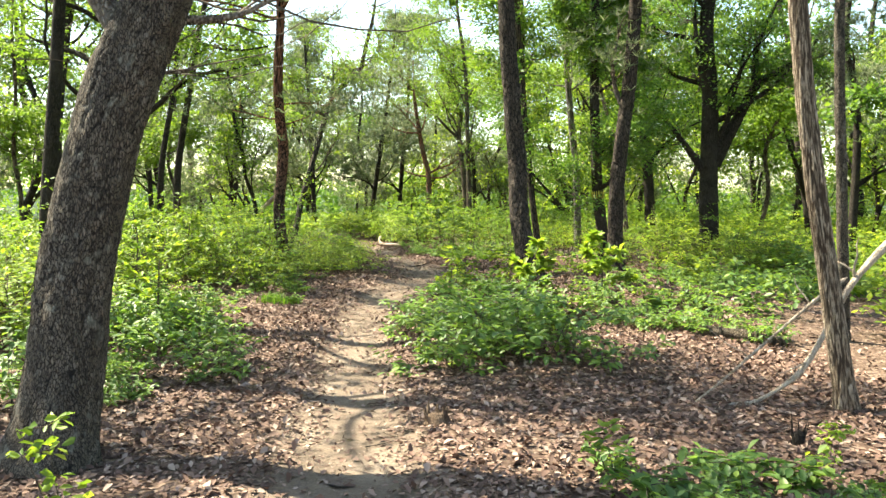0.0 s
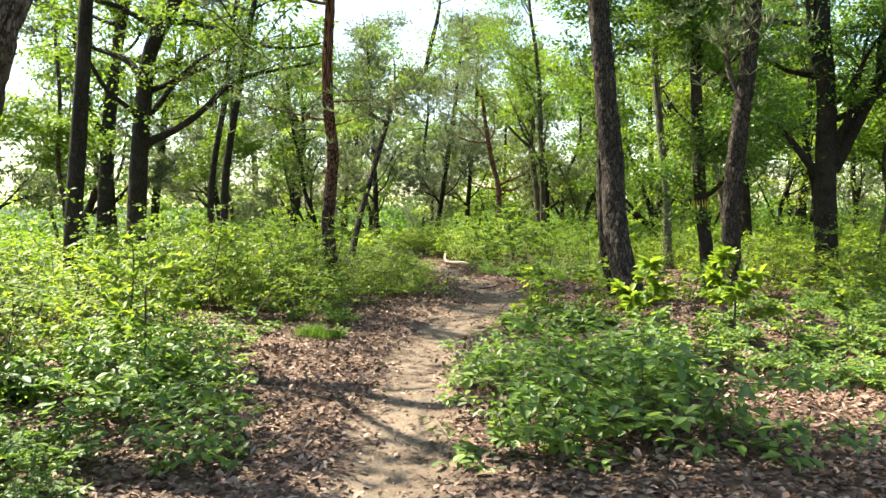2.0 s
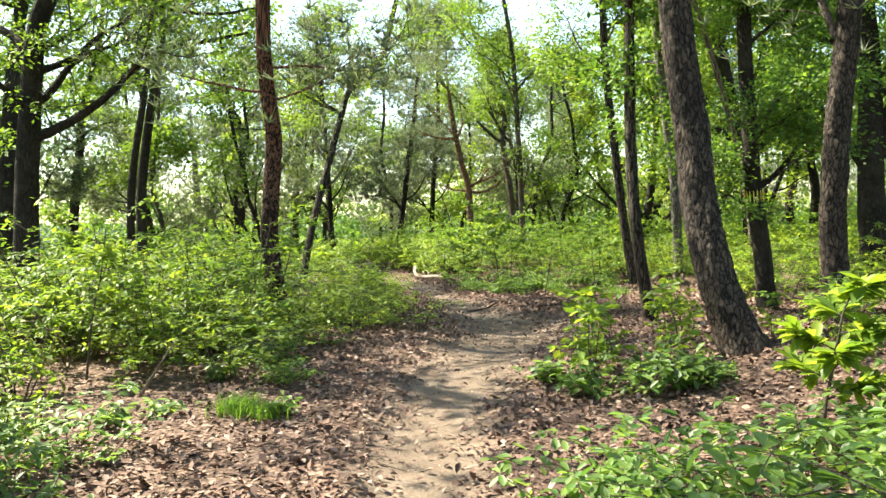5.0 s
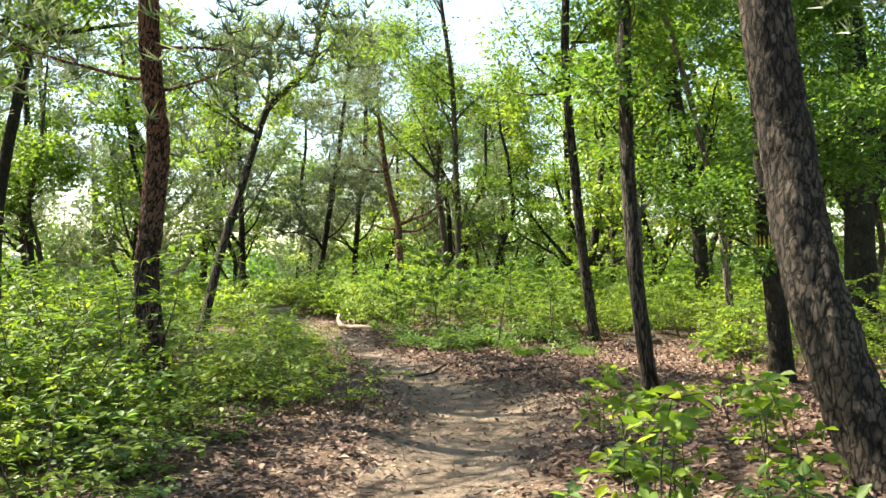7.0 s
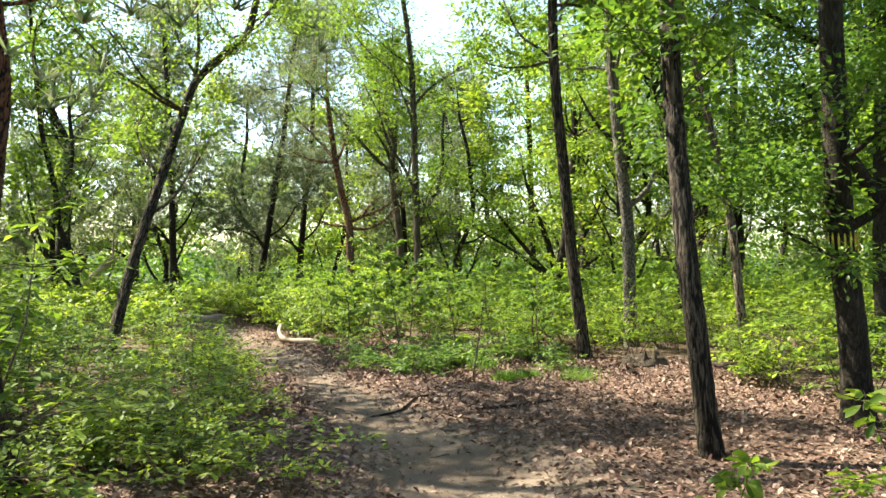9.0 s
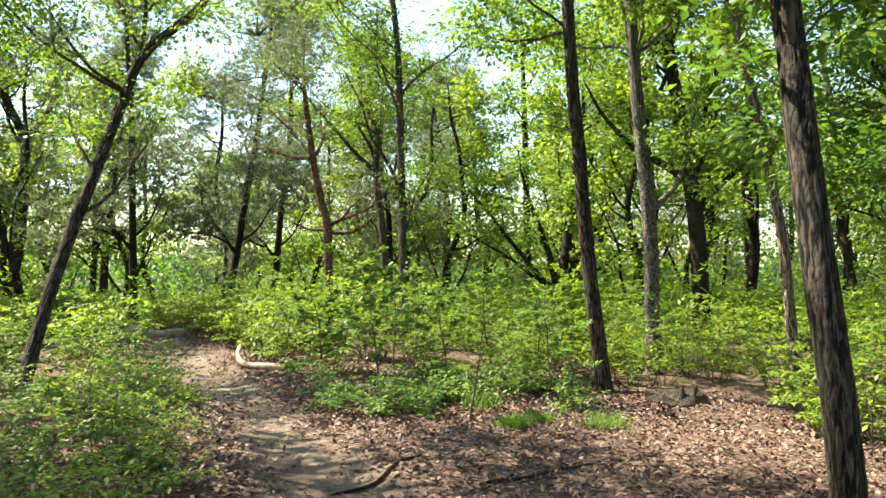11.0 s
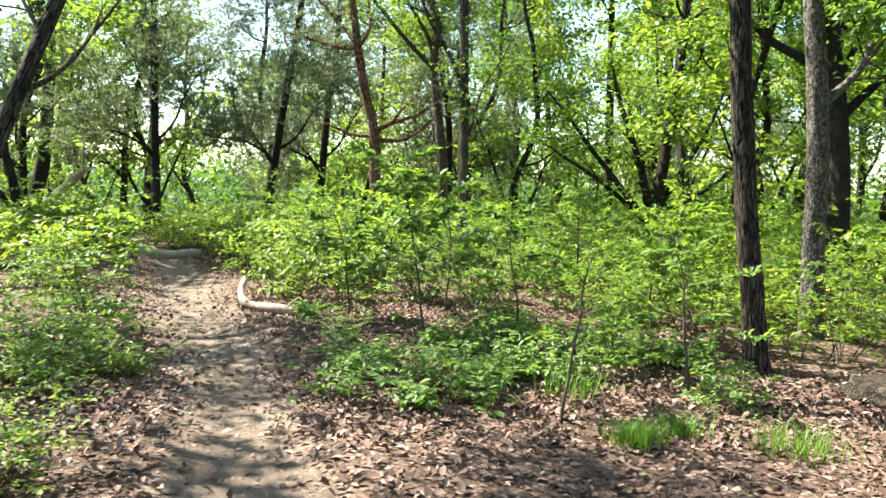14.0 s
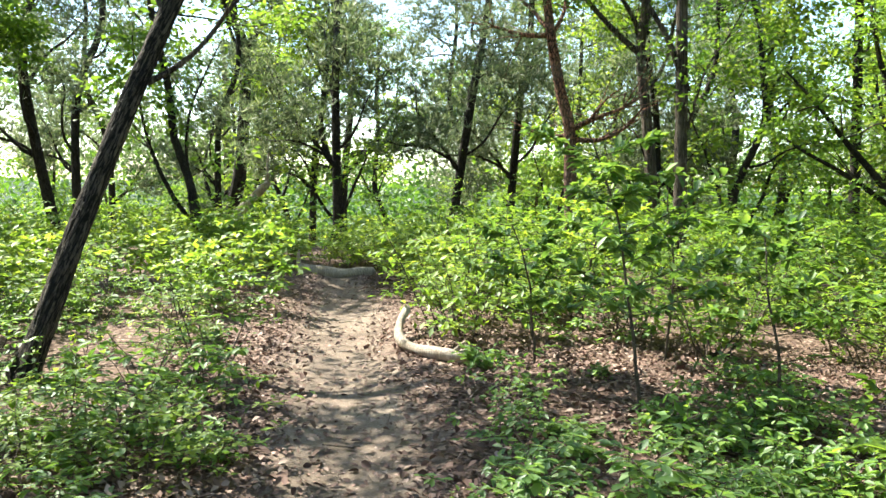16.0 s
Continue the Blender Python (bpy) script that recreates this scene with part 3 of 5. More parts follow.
# the big leaning oak beside the start of the path
tree("oak_tree", "thick leaning oak with rough grey lichen-flecked bark beside the path", [(-2.17, 4.3, 0), (-2.16, 4.5, 0.5), (-2.12, 4.64, 1.13), (-1.96, 4.74, 1.93), (-1.72, 4.85, 2.62), (-1.4, 5.0, 3.6)],
     0.215, BARK_OAK, LEAF_OAK, 8.5, 3.6, [(2.3, (-0.5, 0.3, 0.8), 2.2, 0.09)], 3.2, 7, 900, 0.16, 0.14, seed=3, sides=56, taper=0.35, lowest_leaf=4.2,
     bent=[([(-1.72, 4.85, 2.5), (-1.49, 4.95, 2.52), (-1.29, 4.97, 2.55), (-1.1, 5.0, 2.64), (-0.8, 5.1, 2.85)], 0.035), ([(-1.85, 4.8, 2.2), (-1.7, 4.95, 2.2), (-1.55, 5.05, 2.24)], 0.02)])
# red pine left of the path
tree("red_pine", "slender red pine with orange-brown upper bark above the undergrowth", [(-3.02, 15.29, 0), (-3.16, 15.29, 1.0), (-3.12, 15.29, 1.5), (-3.07, 15.29, 2.2), (-3.13, 15.29, 2.91), (-3.16, 15.29, 3.51), (-3.1, 15.3, 5)],
     0.115, BARK_RED_PINE, NEEDLES, 8.8, 4.6, [(2.9, (1, 0.2, 0.0), 1.1, 0.015), (3.0, (-1, 0.3, 0.15), 1.4, 0.02), (3.25, (0.9, 0.3, -0.1), 1.3, 0.018)], 2.8, 9, 1100, 0.2, 0.08, True, 5, 22, 0.15, clump=0.42)
# plated pine right of the path
tree("pine_tree", "pine with dark deeply plated bark beside the path", [(1.38, 11.75, 0), (1.17, 11.98, 0.93), (1.13, 12.28, 1.9), (1.0, 12.45, 3.4), (0.95, 12.5, 4.2)],
     0.152, BARK_PINE, NEEDLES, 9.5, 5.0, [], 3.2, 10, 1800, 0.2, 0.1, True, 7, 30, 0.15, taper=0.4, clump=0.42)
tree("pine_tree", "pine with dark furrowed bark among low shrubs", [(3.05, 13.8, 0), (2.99, 13.8, 1.1), (3.05, 13.8, 2.2), (3.17, 13.8, 3.3), (3.25, 13.8, 4.7)],
     0.135, BARK_PINE, NEEDLES, 9.5, 5.2, [(2.9, (-0.4, 0.3, 0.9), 1.6, 0.05)], 3.0, 10, 1600, 0.2, 0.1, True, 9, 24, 0.15, taper=0.4, clump=0.42)
tree("oak_tree", "dark-barked oak with a faded yellow paint ring on the trunk", [(3.4, 16.65, -0.3), (3.33, 16.65, 0.67), (3.22, 16.65, 1.5), (3.16, 16.65, 2.55), (3.11, 16.65, 3.59), (3.1, 16.65, 5.3)],
     0.125, BARK_DARK, LEAF_DARK, 9.0, 2.0, [(1.7, (0.7, -0.5, 0.35), 1.3, 0.05), (1.3, (-0.9, 0.2, 0.5), 1.2, 0.02)], 2.0, 11, 17000, 0.09, 0.05, seed=11, sides=20)
# large dark forked oak
tree("oak_tree", "large dark forked oak with wide spreading limbs", [(7.02, 20.85, 0), (6.95, 20.85, 1.2), (6.93, 20.85, 2.1), (6.9, 20.85, 3.9), (6.75, 20.85, 5.8)],
     0.26, BARK_DARK, LEAF_DARK, 10.0, 3.0, [(2.6, (0.5, -0.3, 0.9), 3.2, 0.1)], 3.4, 11, 18000, 0.11, 0.07, seed=13, sides=22,
     bent=[([(7.05, 20.85, 2.2), (7.7, 20.8, 3.53), (8.11, 20.8, 4.26), (8.97, 20.8, 4.81), (9.6, 20.8, 5.4)], 0.19), ([(8.04, 20.8, 4.15), (8.07, 20.8, 5.27), (8.6, 20.8, 6.5)], 0.12), ([(6.9, 20.85, 3.6), (6.63, 20.85, 4.68), (6.45, 20.85, 5.83), (6.46, 20.85, 6.6)], 0.11), ([(6.85, 20.85, 1.95), (6.25, 20.8, 2.72), (5.79, 20.8, 3.3), (5.5, 20.8, 3.75)], 0.12)])
# pale trunk near the start, right
tree("locust_tree", "slim tree with pale peeling furrowed bark", [(2.9, 5.58, 0), (2.72, 5.56, 0.87), (2.57, 5.55, 1.66), (2.41, 5.54, 2.81), (2.36, 5.5, 3.8)],
     0.072, BARK_PALE, LEAF_OAK, 7.5, 4.0, [], 1.9, 6, 3500, 0.1, 0.12, seed=15, sides=24, taper=0.35)
tree("locust_tree", "slim dark tree leaning behind the pale trunk", [(4.3, 8.4, 0), (4.2, 8.4, 1.5), (4.1, 8.4, 3.2)], 0.06, BARK_OAK, LEAF_OAK, 7.5, 4.0, [], 1.9, 6, 3500, 0.1, 0.08, seed=17, taper=0.35)
# three dark trunks to the left
tree("oak_tree", "straight dark oak trunk rising from the undergrowth", [(-7.66, 15.34, 0), (-7.63, 15.34, 1.04), (-7.39, 15.34, 3.77), (-7.32, 15.34, 4.66)], 0.16, BARK_DARK, LEAF_OAK, 9.0, 5.0, [], 2.6, 9, 1500, 0.15, 0.05, seed=19)
tree("oak_tree", "dark forked oak deep in the undergrowth", [(-13.3, 26.94, 0), (-13.2, 26.94, 1.5), (-12.98, 26.94, 4.26), (-12.63, 26.94, 6.68)], 0.27, BARK_DARK, LEAF_OAK, 11.0, 4.5, [(4.0, (-0.5, 0, 0.8), 3, 0.14)], 3.2, 8, 6500, 0.13, seed=21)
tree("oak_tree", "dark oak with a long low limb reaching over the undergrowth", [(-8.5, 19.32, 0), (-8.42, 19.32, 1.5), (-8.3, 19.32, 3.0), (-8.07, 19.32, 4.67), (-7.6, 19.32, 5.6)], 0.225, BARK_DARK, LEAF_OAK, 10.0, 3.2,
     [(4.6, (0.9, -0.1, 0.0), 1.0, 0.09), (3.6, (0.6, 0.6, 0.5), 3.2, 0.08), (4.3, (-0.6, 0.2, 0.7), 2.6, 0.1)], 4.2, 12, 13000, 0.11, 0.06, seed=23, rise=0.3,
     bent=[([(-8.3, 19.32, 2.7), (-7.55, 19.3, 3.02), (-6.95, 19.3, 3.4), (-6.47, 19.3, 3.84), (-5.89, 19.3, 4.17), (-5.19, 19.3, 4.32), (-4.4, 19.3, 4.45)], 0.095), ([(-7.75, 19.32, 5.4), (-6.89, 19.2, 5.31), (-6.2, 19.2, 5.07), (-5.52, 19.2, 4.83), (-4.84, 19.2, 4.76), (-4.2, 19.2, 4.85)], 0.08)])
# leaning furrowed tree left of the upper path
tree("locust_tree", "leaning tree with deep vertical bark furrows beside the path", [(-4.36, 22.75, 0), (-4.17, 23.4, 1.1), (-3.86, 23.95, 2.5), (-3.68, 24.4, 3.4), (-3.45, 24.7, 4.25), (-2.96, 24.8, 4.8), (-2.6, 24.8, 5.15), (-2.45, 24.8, 5.7)],
     0.088, BARK_LOCUST, LEAF_OAK, 8.0, 3.4, [(2.2, (0.75, 0.5, 0.35), 2.4, 0.03), (2.9, (-0.7, 0.3, 0.5), 1.6, 0.025)], 2.6, 9, 4200, 0.1, 0.12, seed=25, sides=22, taper=0.4,
     bent=[([(-3.48, 24.7, 4.2), (-3.42, 24.8, 4.95), (-3.47, 24.8, 5.8)], 0.045)])
# slim trees in the middle distance
tree("oak_tree", "slim straight grey-brown tree in the thicket", [(0.97, 28.87, 0), (0.92, 28.87, 1.5), (0.88, 28.87, 2.76), (0.75, 28.87, 5.74), (0.44, 28.87, 7.97)], 0.095, BARK_LOCUST, LEAF_OAK, 10.5, 4.8, [(5.0, (0.5, 0, 0.9), 2.5, 0.035), (4.6, (-0.5, 0, 0.9), 2.5, 0.03)], 2.6, 10, 7000, 0.11, 0.04, seed=27, relief_to=0,
     bent=[([(0.97, 28.87, 2.45), (0.65, 28.8, 3.19), (0.23, 28.8, 3.86), (0.02, 28.8, 4.48), (-0.35, 28.8, 5.2)], 0.05), ([(0.99, 28.87, 1.95), (1.18, 28.8, 2.72), (1.44, 28.8, 3.14), (1.75, 28.8, 3.75)], 0.025)])
tree("oak_tree", "crooked forked tree with bare spreading boughs", [(0.95, 32.75, 0), (0.87, 32.75, 1.6), (0.62, 32.75, 3.6), (0.68, 32.75, 4.5), (0.4, 32.75, 5.2)], 0.12, BARK_LOCUST, LEAF_OAK, 8.5, 4.6, [(3.1, (0.5, 0, 0.85), 3.2, 0.04)], 2.8, 7, 5500, 0.11, 0.04, seed=29, relief_to=0,
     bent=[([(0.64, 32.75, 3.55), (0.11, 32.7, 4.01), (-0.42, 32.7, 4.59), (-1.06, 32.7, 5.3), (-1.6, 32.7, 5.9), (-2.1, 32.7, 6.3)], 0.06), ([(0.68, 32.75, 3.36), (0.51, 32.8, 4.14), (0.11, 32.8, 4.79), (-0.15, 32.8, 5.31), (-0.34, 32.8, 6.1)], 0.055), ([(0.7, 32.75, 4.5), (0.38, 32.7, 5.18), (0.05, 32.7, 6.1)], 0.05)])
tree("red_pine", "crooked red pine with a broken top and bare boughs", [(-0.45, 31.46, 0), (-0.55, 31.46, 1.0), (-0.6, 31.46, 2.1), (-0.76, 31.46, 2.72), (-0.94, 31.46, 3.57), (-1.02, 31.46, 4.1)], 0.125, BARK_RED_PINE, NEEDLES, 6.2, 4.2,
     [(4.0, (0.5, 0.5, 0.8), 2.0, 0.04), (4.1, (-0.7, 0.4, 0.6), 2.2, 0.04)], 2.4, 6, 1500, 0.12, 0.04, True, 31, rise=0.2, lowest_leaf=3.3, relief_to=0,
     bent=[([(-1.0, 31.46, 3.69), (-1.43, 31.4, 3.69), (-1.91, 31.4, 3.83), (-2.4, 31.4, 3.92)], 0.05), ([(-0.6, 31.46, 2.1), (-0.21, 31.4, 2.29), (0.28, 31.4, 2.48), (0.65, 31.4, 2.75)], 0.055), ([(-0.56, 31.46, 1.95), (-0.09, 31.5, 1.95), (0.34, 31.5, 2.17), (0.6, 31.5, 2.5)], 0.05), ([(-0.27, 31.4, 2.27), (0.0, 31.3, 2.62), (0.25, 31.3, 2.8)], 0.03), ([(-0.6, 31.46, 2.0), (-1.07, 31.5, 2.03), (-1.6, 31.5, 2.25)], 0.04)])
tree("locust_tree", "slim tree with dark ridged bark at the edge of the clearing", [(2.64, 21.71, 0), (2.5, 21.71, 0.7), (2.4, 21.71, 1.44), (2.28, 21.71, 2.6), (2.15, 21.71, 3.83)], 0.092, BARK_LOCUST, LEAF_OAK, 8.5, 4.2, [], 2.4, 10, 7000, 0.11, 0.14, seed=33, sides=22, taper=0.4)
tree("locust_tree", "tall slender tree with deep vertical bark ridges in the clearing", [(1.6, 15.75, 0), (1.43, 15.67, 0.75), (1.39, 15.87, 1.85), (1.47, 16.28, 3.4), (1.5, 16.4, 4.5)], 0.078, BARK_LOCUST, LEAF_DARK, 8.5, 4.3,
     [(1.75, (0.18, 0.1, 1), 1.9, 0.035), (2.5, (-0.45, 0.0, 0.9), 1.8, 0.035)], 2.2, 9, 6500, 0.12, 0.15, seed=35, sides=26, taper=0.3)
tree("oak_tree", "grey lichen-spotted oak beside a dark oak", [(3.97, 23.28, 0), (3.92, 23.28, 1.0), (3.88, 23.28, 1.87), (3.69, 23.28, 3.5), (3.54, 23.28, 5.12)], 0.112, BARK_GREY, LEAF_OAK, 9.0, 4.5, [], 2.5, 10, 7000, 0.11, 0.06, seed=37, sides=20, taper=0.4,
     bent=[([(3.84, 23.28, 2.05), (4.16, 23.3, 2.33), (4.33, 23.3, 2.56), (4.46, 23.3, 3.06), (4.6, 23.3, 3.8)], 0.055)])
tree("oak_tree", "dark oak with long outstretched limbs", [(7.5, 28.71, 0), (7.46, 28.71, 0.7), (7.36, 28.71, 2.0), (7.19, 28.71, 3.15), (7.0, 28.71, 4.2), (6.8, 28.71, 5.2)], 0.2, BARK_DARK, LEAF_OAK, 10.5, 3.6,
     [(3.6, (0.3, 0.3, 0.8), 3, 0.09)], 3.4, 10, 12000, 0.11, 0.05, seed=39,
     bent=[([(7.19, 28.71, 3.05), (6.63, 28.6, 3.41), (5.97, 28.6, 3.72), (5.47, 28.6, 4.13), (5.08, 28.6, 4.55), (4.7, 28.6, 5.2)], 0.1), ([(7.37, 28.71, 2.55), (7.75, 28.6, 2.99), (8.18, 28.6, 3.36), (8.6, 28.6, 3.69), (9.2, 28.6, 4.0)], 0.09), ([(7.19, 28.71, 3.1), (7.56, 28.8, 3.73), (7.82, 28.8, 4.63), (8.0, 28.8, 5.3)], 0.07)])
tree("locust_tree", "slim pale-barked tree rising from bright shrubs", [(5.0, 21.43, 0), (4.9, 21.43, 0.8), (4.76, 21.43, 1.82), (4.44, 21.43, 3.19), (4.06, 21.43, 4.56)], 0.068, BARK_PALE, LEAF_OAK, 7.5, 4.0, [], 1.9, 6, 3800, 0.1, 0.06, seed=41, taper=0.4)
tree("oak_tree", "many-stemmed oak with boughs fanning out low", [(5.0, 31.1, 0), (5.0, 31.1, 0.5), (5.1, 31.1, 1.1), (5.3, 31.1, 3)], 0.13, BARK_DARK, LEAF_OAK, 7.0, 2.8,
     [(1.0, (0.2, 0.3, 1), 4.2, 0.06)], 3.0, 9, 11000, 0.1, seed=43,
     bent=[([(4.97, 31.1, 0.6), (4.71, 31.1, 1.6), (4.33, 31.0, 2.46), (4.07, 31.0, 3.19), (3.9, 31.0, 4.0)], 0.1), ([(4.95, 31.1, 0.7), (5.21, 31.1, 1.97), (5.45, 31.1, 2.7), (5.69, 31.1, 3.44), (5.9, 31.1, 4.3)], 0.1), ([(4.9, 31.1, 0.6), (4.47, 31.0, 0.98), (4.02, 30.9, 1.48), (3.58, 30.9, 1.97), (3.2, 30.9, 2.46), (2.7, 30.9, 3.0)], 0.08), ([(5.0, 31.1, 0.55), (5.73, 31.0, 1.04), (6.23, 31.0, 1.34), (6.8, 31.0, 1.9)], 0.07), ([(5.05, 31.1, 0.7), (5.47, 31.2, 1.35), (5.84, 31.2, 1.97), (6.15, 31.2, 2.58), (6.4, 31.2, 3.3)], 0.08), ([(4.9, 31.1, 0.5), (3.96, 31.2, 1.29), (3.21, 31.2, 1.72), (2.5, 31.2, 2.15)], 0.06)])
tree("oak_tree", "straight dark tree behind the fanning oak", [(6.07, 37.9, 0), (6.05, 37.9, 1.4), (5.92, 37.9, 5.31)], 0.14, BARK_DARK, LEAF_OAK, 10.0, 3.6, [], 2.8, 9, 6500, 0.13, seed=45)
# forked trees on the crest to the left of the upper path
tree("oak_tree", "dark forked oak on the crest against the sky", [(-11.5, 41.4, 0), (-11.2, 41.4, 0.0), (-10.89, 41.4, 1.35), (-10.72, 41.4, 3.65), (-10.72, 41.4, 5.2), (-11.2, 41.4, 6.3)], 0.24, BARK_DARK, LEAF_OAK, 9.5, 5.0,
     [(1.0, (-0.4, 0.3, 1), 4, 0.1)], 3.0, 8, 6000, 0.13, seed=47, rise=0.4,
     bent=[([(-10.86, 41.4, 1.6), (-10.16, 41.3, 2.52), (-9.24, 41.3, 3.15), (-8.35, 41.3, 4.38), (-7.55, 41.3, 5.24), (-6.9, 41.3, 6.4)], 0.15), ([(-10.72, 41.4, 5.1), (-10.18, 41.4, 5.92), (-9.5, 41.4, 7.0)], 0.12)])
tree("oak_tree", "slim dark twin-stemmed tree on the crest", [(-7.2, 31.5, 0), (-7.54, 31.5, 1.16), (-7.82, 31.5, 1.89), (-7.93, 31.5, 2.83), (-8.25, 31.5, 4.2)], 0.085, BARK_DARK, LEAF_OAK, 8.5, 3.8, [(0.3, (-0.3, 0, 1), 4, 0.05)], 3.4, 11, 7500, 0.14, seed=49,
     bent=[([(-7.2, 31.5, 0.0), (-7.9, 31.6, 0.8), (-8.35, 31.6, 1.7), (-8.6, 31.6, 2.7), (-8.7, 31.6, 3.8)], 0.06)])
tree("oak_tree", "dark tree with low crooked boughs near the crest", [(-10.86, 52.5, 0), (-10.8, 52.5, 1), (-10.51, 52.5, 4.34)], 0.25, BARK_DARK, LEAF_DARK, 9.5, 3.4, [], 3, 7, 5000, 0.14, seed=51,
     bent=[([(-10.65, 52.5, 1.6), (-9.97, 52.4, 2.2), (-9.08, 52.4, 3.36), (-8.45, 52.4, 4.63), (-8.3, 52.4, 5.8)], 0.14), ([(-10.65, 52.5, 2.3), (-9.59, 52.5, 2.59), (-8.03, 52.5, 2.8), (-6.25, 52.5, 3.54), (-5.0, 52.5, 4.4)], 0.13)])
tree("oak_tree", "slim forked oak among far shrubs", [(-13.3, 48.7, 0), (-13.25, 48.7, 2.4), (-12.6, 48.7, 5.5)], 0.22, BARK_DARK, LEAF_OAK, 10, 4.2, [(0.9, (0.6, 0, 0.9), 5.0, 0.12), (1.5, (-0.3, 0, 1), 4.5, 0.1)], 3, 7, 5000, 0.14, seed=53)
tree("pine_tree", "dark pine with grey-green needles on the slope", [(-17.1, 54.5, 0), (-17.3, 54.5, 4), (-17.5, 54.5, 8)], 0.3, BARK_PINE, NEEDLES, 12, 3.5, [], 3.2, 11, 1800, 0.2, 0, True, 55, rise=0.1)
tree("oak_tree", "slim dark oak behind the long-limbed oak", [(-13.4, 31.0, 0), (-13.4, 31.0, 1.2), (-13.08, 31.0, 3.7)], 0.17, BARK_DARK, LEAF_OAK, 9.5, 3.8, [], 2.6, 8, 5500, 0.12, seed=57)

# oaks added, trunks out of view, whose spreading crowns shade the path's start
tree("oak_tree", "added spreading oak, its broad leafy crown shading the path", [(-5.6, 7.8, 0), (-5.5, 7.8, 2), (-5.2, 7.9, 4)], 0.17, BARK_OAK, LEAF_OAK, 9.0, 4.6, [], 3.8, 12, 5400, 0.13, seed=81, clump=0.4)
tree("oak_tree", "added spreading oak, its broad leafy crown shading the path", [(-7.4, 10.6, 0), (-7.2, 10.6, 2), (-6.6, 10.8, 4.4)], 0.2, BARK_OAK, LEAF_OAK, 10.0, 5.0, [], 4.4, 12, 1900, 0.14, seed=83, clump=0.28)
# slim oaks added at the view's edge to shade the clearing and upper path
tree("oak_tree", "slim oak added in the undergrowth, its wide leafy crown shading the path", [(-6.8, 20.3, 0), (-6.75, 20.3, 2), (-6.4, 20.5, 4.4)], 0.1, BARK_DARK, LEAF_OAK, 9.5, 4.8, [], 4.4, 13, 3800, 0.17, seed=87, clump=0.3)
tree("oak_tree", "slim oak added in the undergrowth, its wide leafy crown shading the path", [(-8.4, 23.6, 0), (-8.35, 23.6, 2), (-8.0, 23.8, 4.4)], 0.1, BARK_DARK, LEAF_OAK, 9.5, 4.6, [], 4.4, 13, 2400, 0.17, seed=89, clump=0.3)

# the woods behind: a few kinds, repeated
KINDS = [
    tree("oak_tree", "slim oak of the surrounding woods in fresh leaf", [(12.5, 38, 0), (12.35, 38.1, 1.3), (12.7, 38.2, 2.8), (12.5, 38, 4.2)], 0.13, BARK_DARK, LEAF_OAK, 9.5, 3.0, [(2.2, (0.5, 0.2, 0.8), 3, 0.06)], 2.6, 9, 5000, 0.155, seed=61, sides=10, clump=0.36),
    tree("oak_tree", "forked oak of the surrounding woods in fresh leaf", [(16, 31, 0), (16.25, 31, 1.2), (15.8, 31.2, 2.9), (16.1, 31, 4.5)], 0.16, BARK_DARK, LEAF_DARK, 10.5, 2.6, [(1.6, (-0.6, 0.1, 0.9), 4, 0.09)], 3.0, 9, 5400, 0.155, seed=63, sides=10, clump=0.38),
    tree("pine_tree", "pine of the surrounding woods with grey-green needles", [(-4.5, 44, 0), (-4.25, 44, 2), (-4.7, 44.1, 4), (-4.5, 44, 6)], 0.115, BARK_DARK, NEEDLES, 9.5, 1.8, [], 2.8, 13, 2100, 0.24, 0, True, 65, 10, 0.1, clump=0.3),
    tree("oak_tree", "slender young oak of the surrounding woods", [(10, 25.5, 0), (10.4, 25.5, 1.4), (10.3, 25.6, 2.8), (10.8, 25.5, 4.2)], 0.08, BARK_LOCUST, LEAF_OAK, 8.0, 2.2, [(1.2, (0.4, 0.2, 0.9), 3, 0.04)], 2.2, 9, 4800, 0.145, seed=67, sides=9, clump=0.34),
    tree("oak_tree", "many-branched young tree of the surrounding woods", [(-6.5, 37, 0), (-6.3, 37, 0.9), (-6.8, 37, 2.4), (-6.7, 37, 3.6)], 0.09, BARK_DARK, LEAF_LIME, 7.0, 1.6, [(0.6, (0.5, 0.2, 0.8), 3, 0.05), (0.8, (-0.6, -0.2, 0.8), 3, 0.05)], 2.4, 9, 5000, 0.145, seed=69, sides=9, clump=0.34),
]
wood = np.random.default_rng(71)


def wood_tree(x, y, kind=None):
    k = KINDS[int(wood.choice(5, p=(0.21, 0.17, 0.31, 0.16, 0.15)))] if kind is None else KINDS[kind]
    m = pose(x, y, on_land(x, y) - 0.04, wood.uniform(-7, 7), wood.uniform(-7, 7), wood.uniform(0, 360)) @ Matrix.Scale(wood.uniform(0.85, 1.2), 4)
    copy_thing(k, Matrix.Identity(4)).matrix_basis = m


placed = [(12.5, 38), (16, 31), (-4.5, 44), (10, 25.5), (-6.5, 37)]
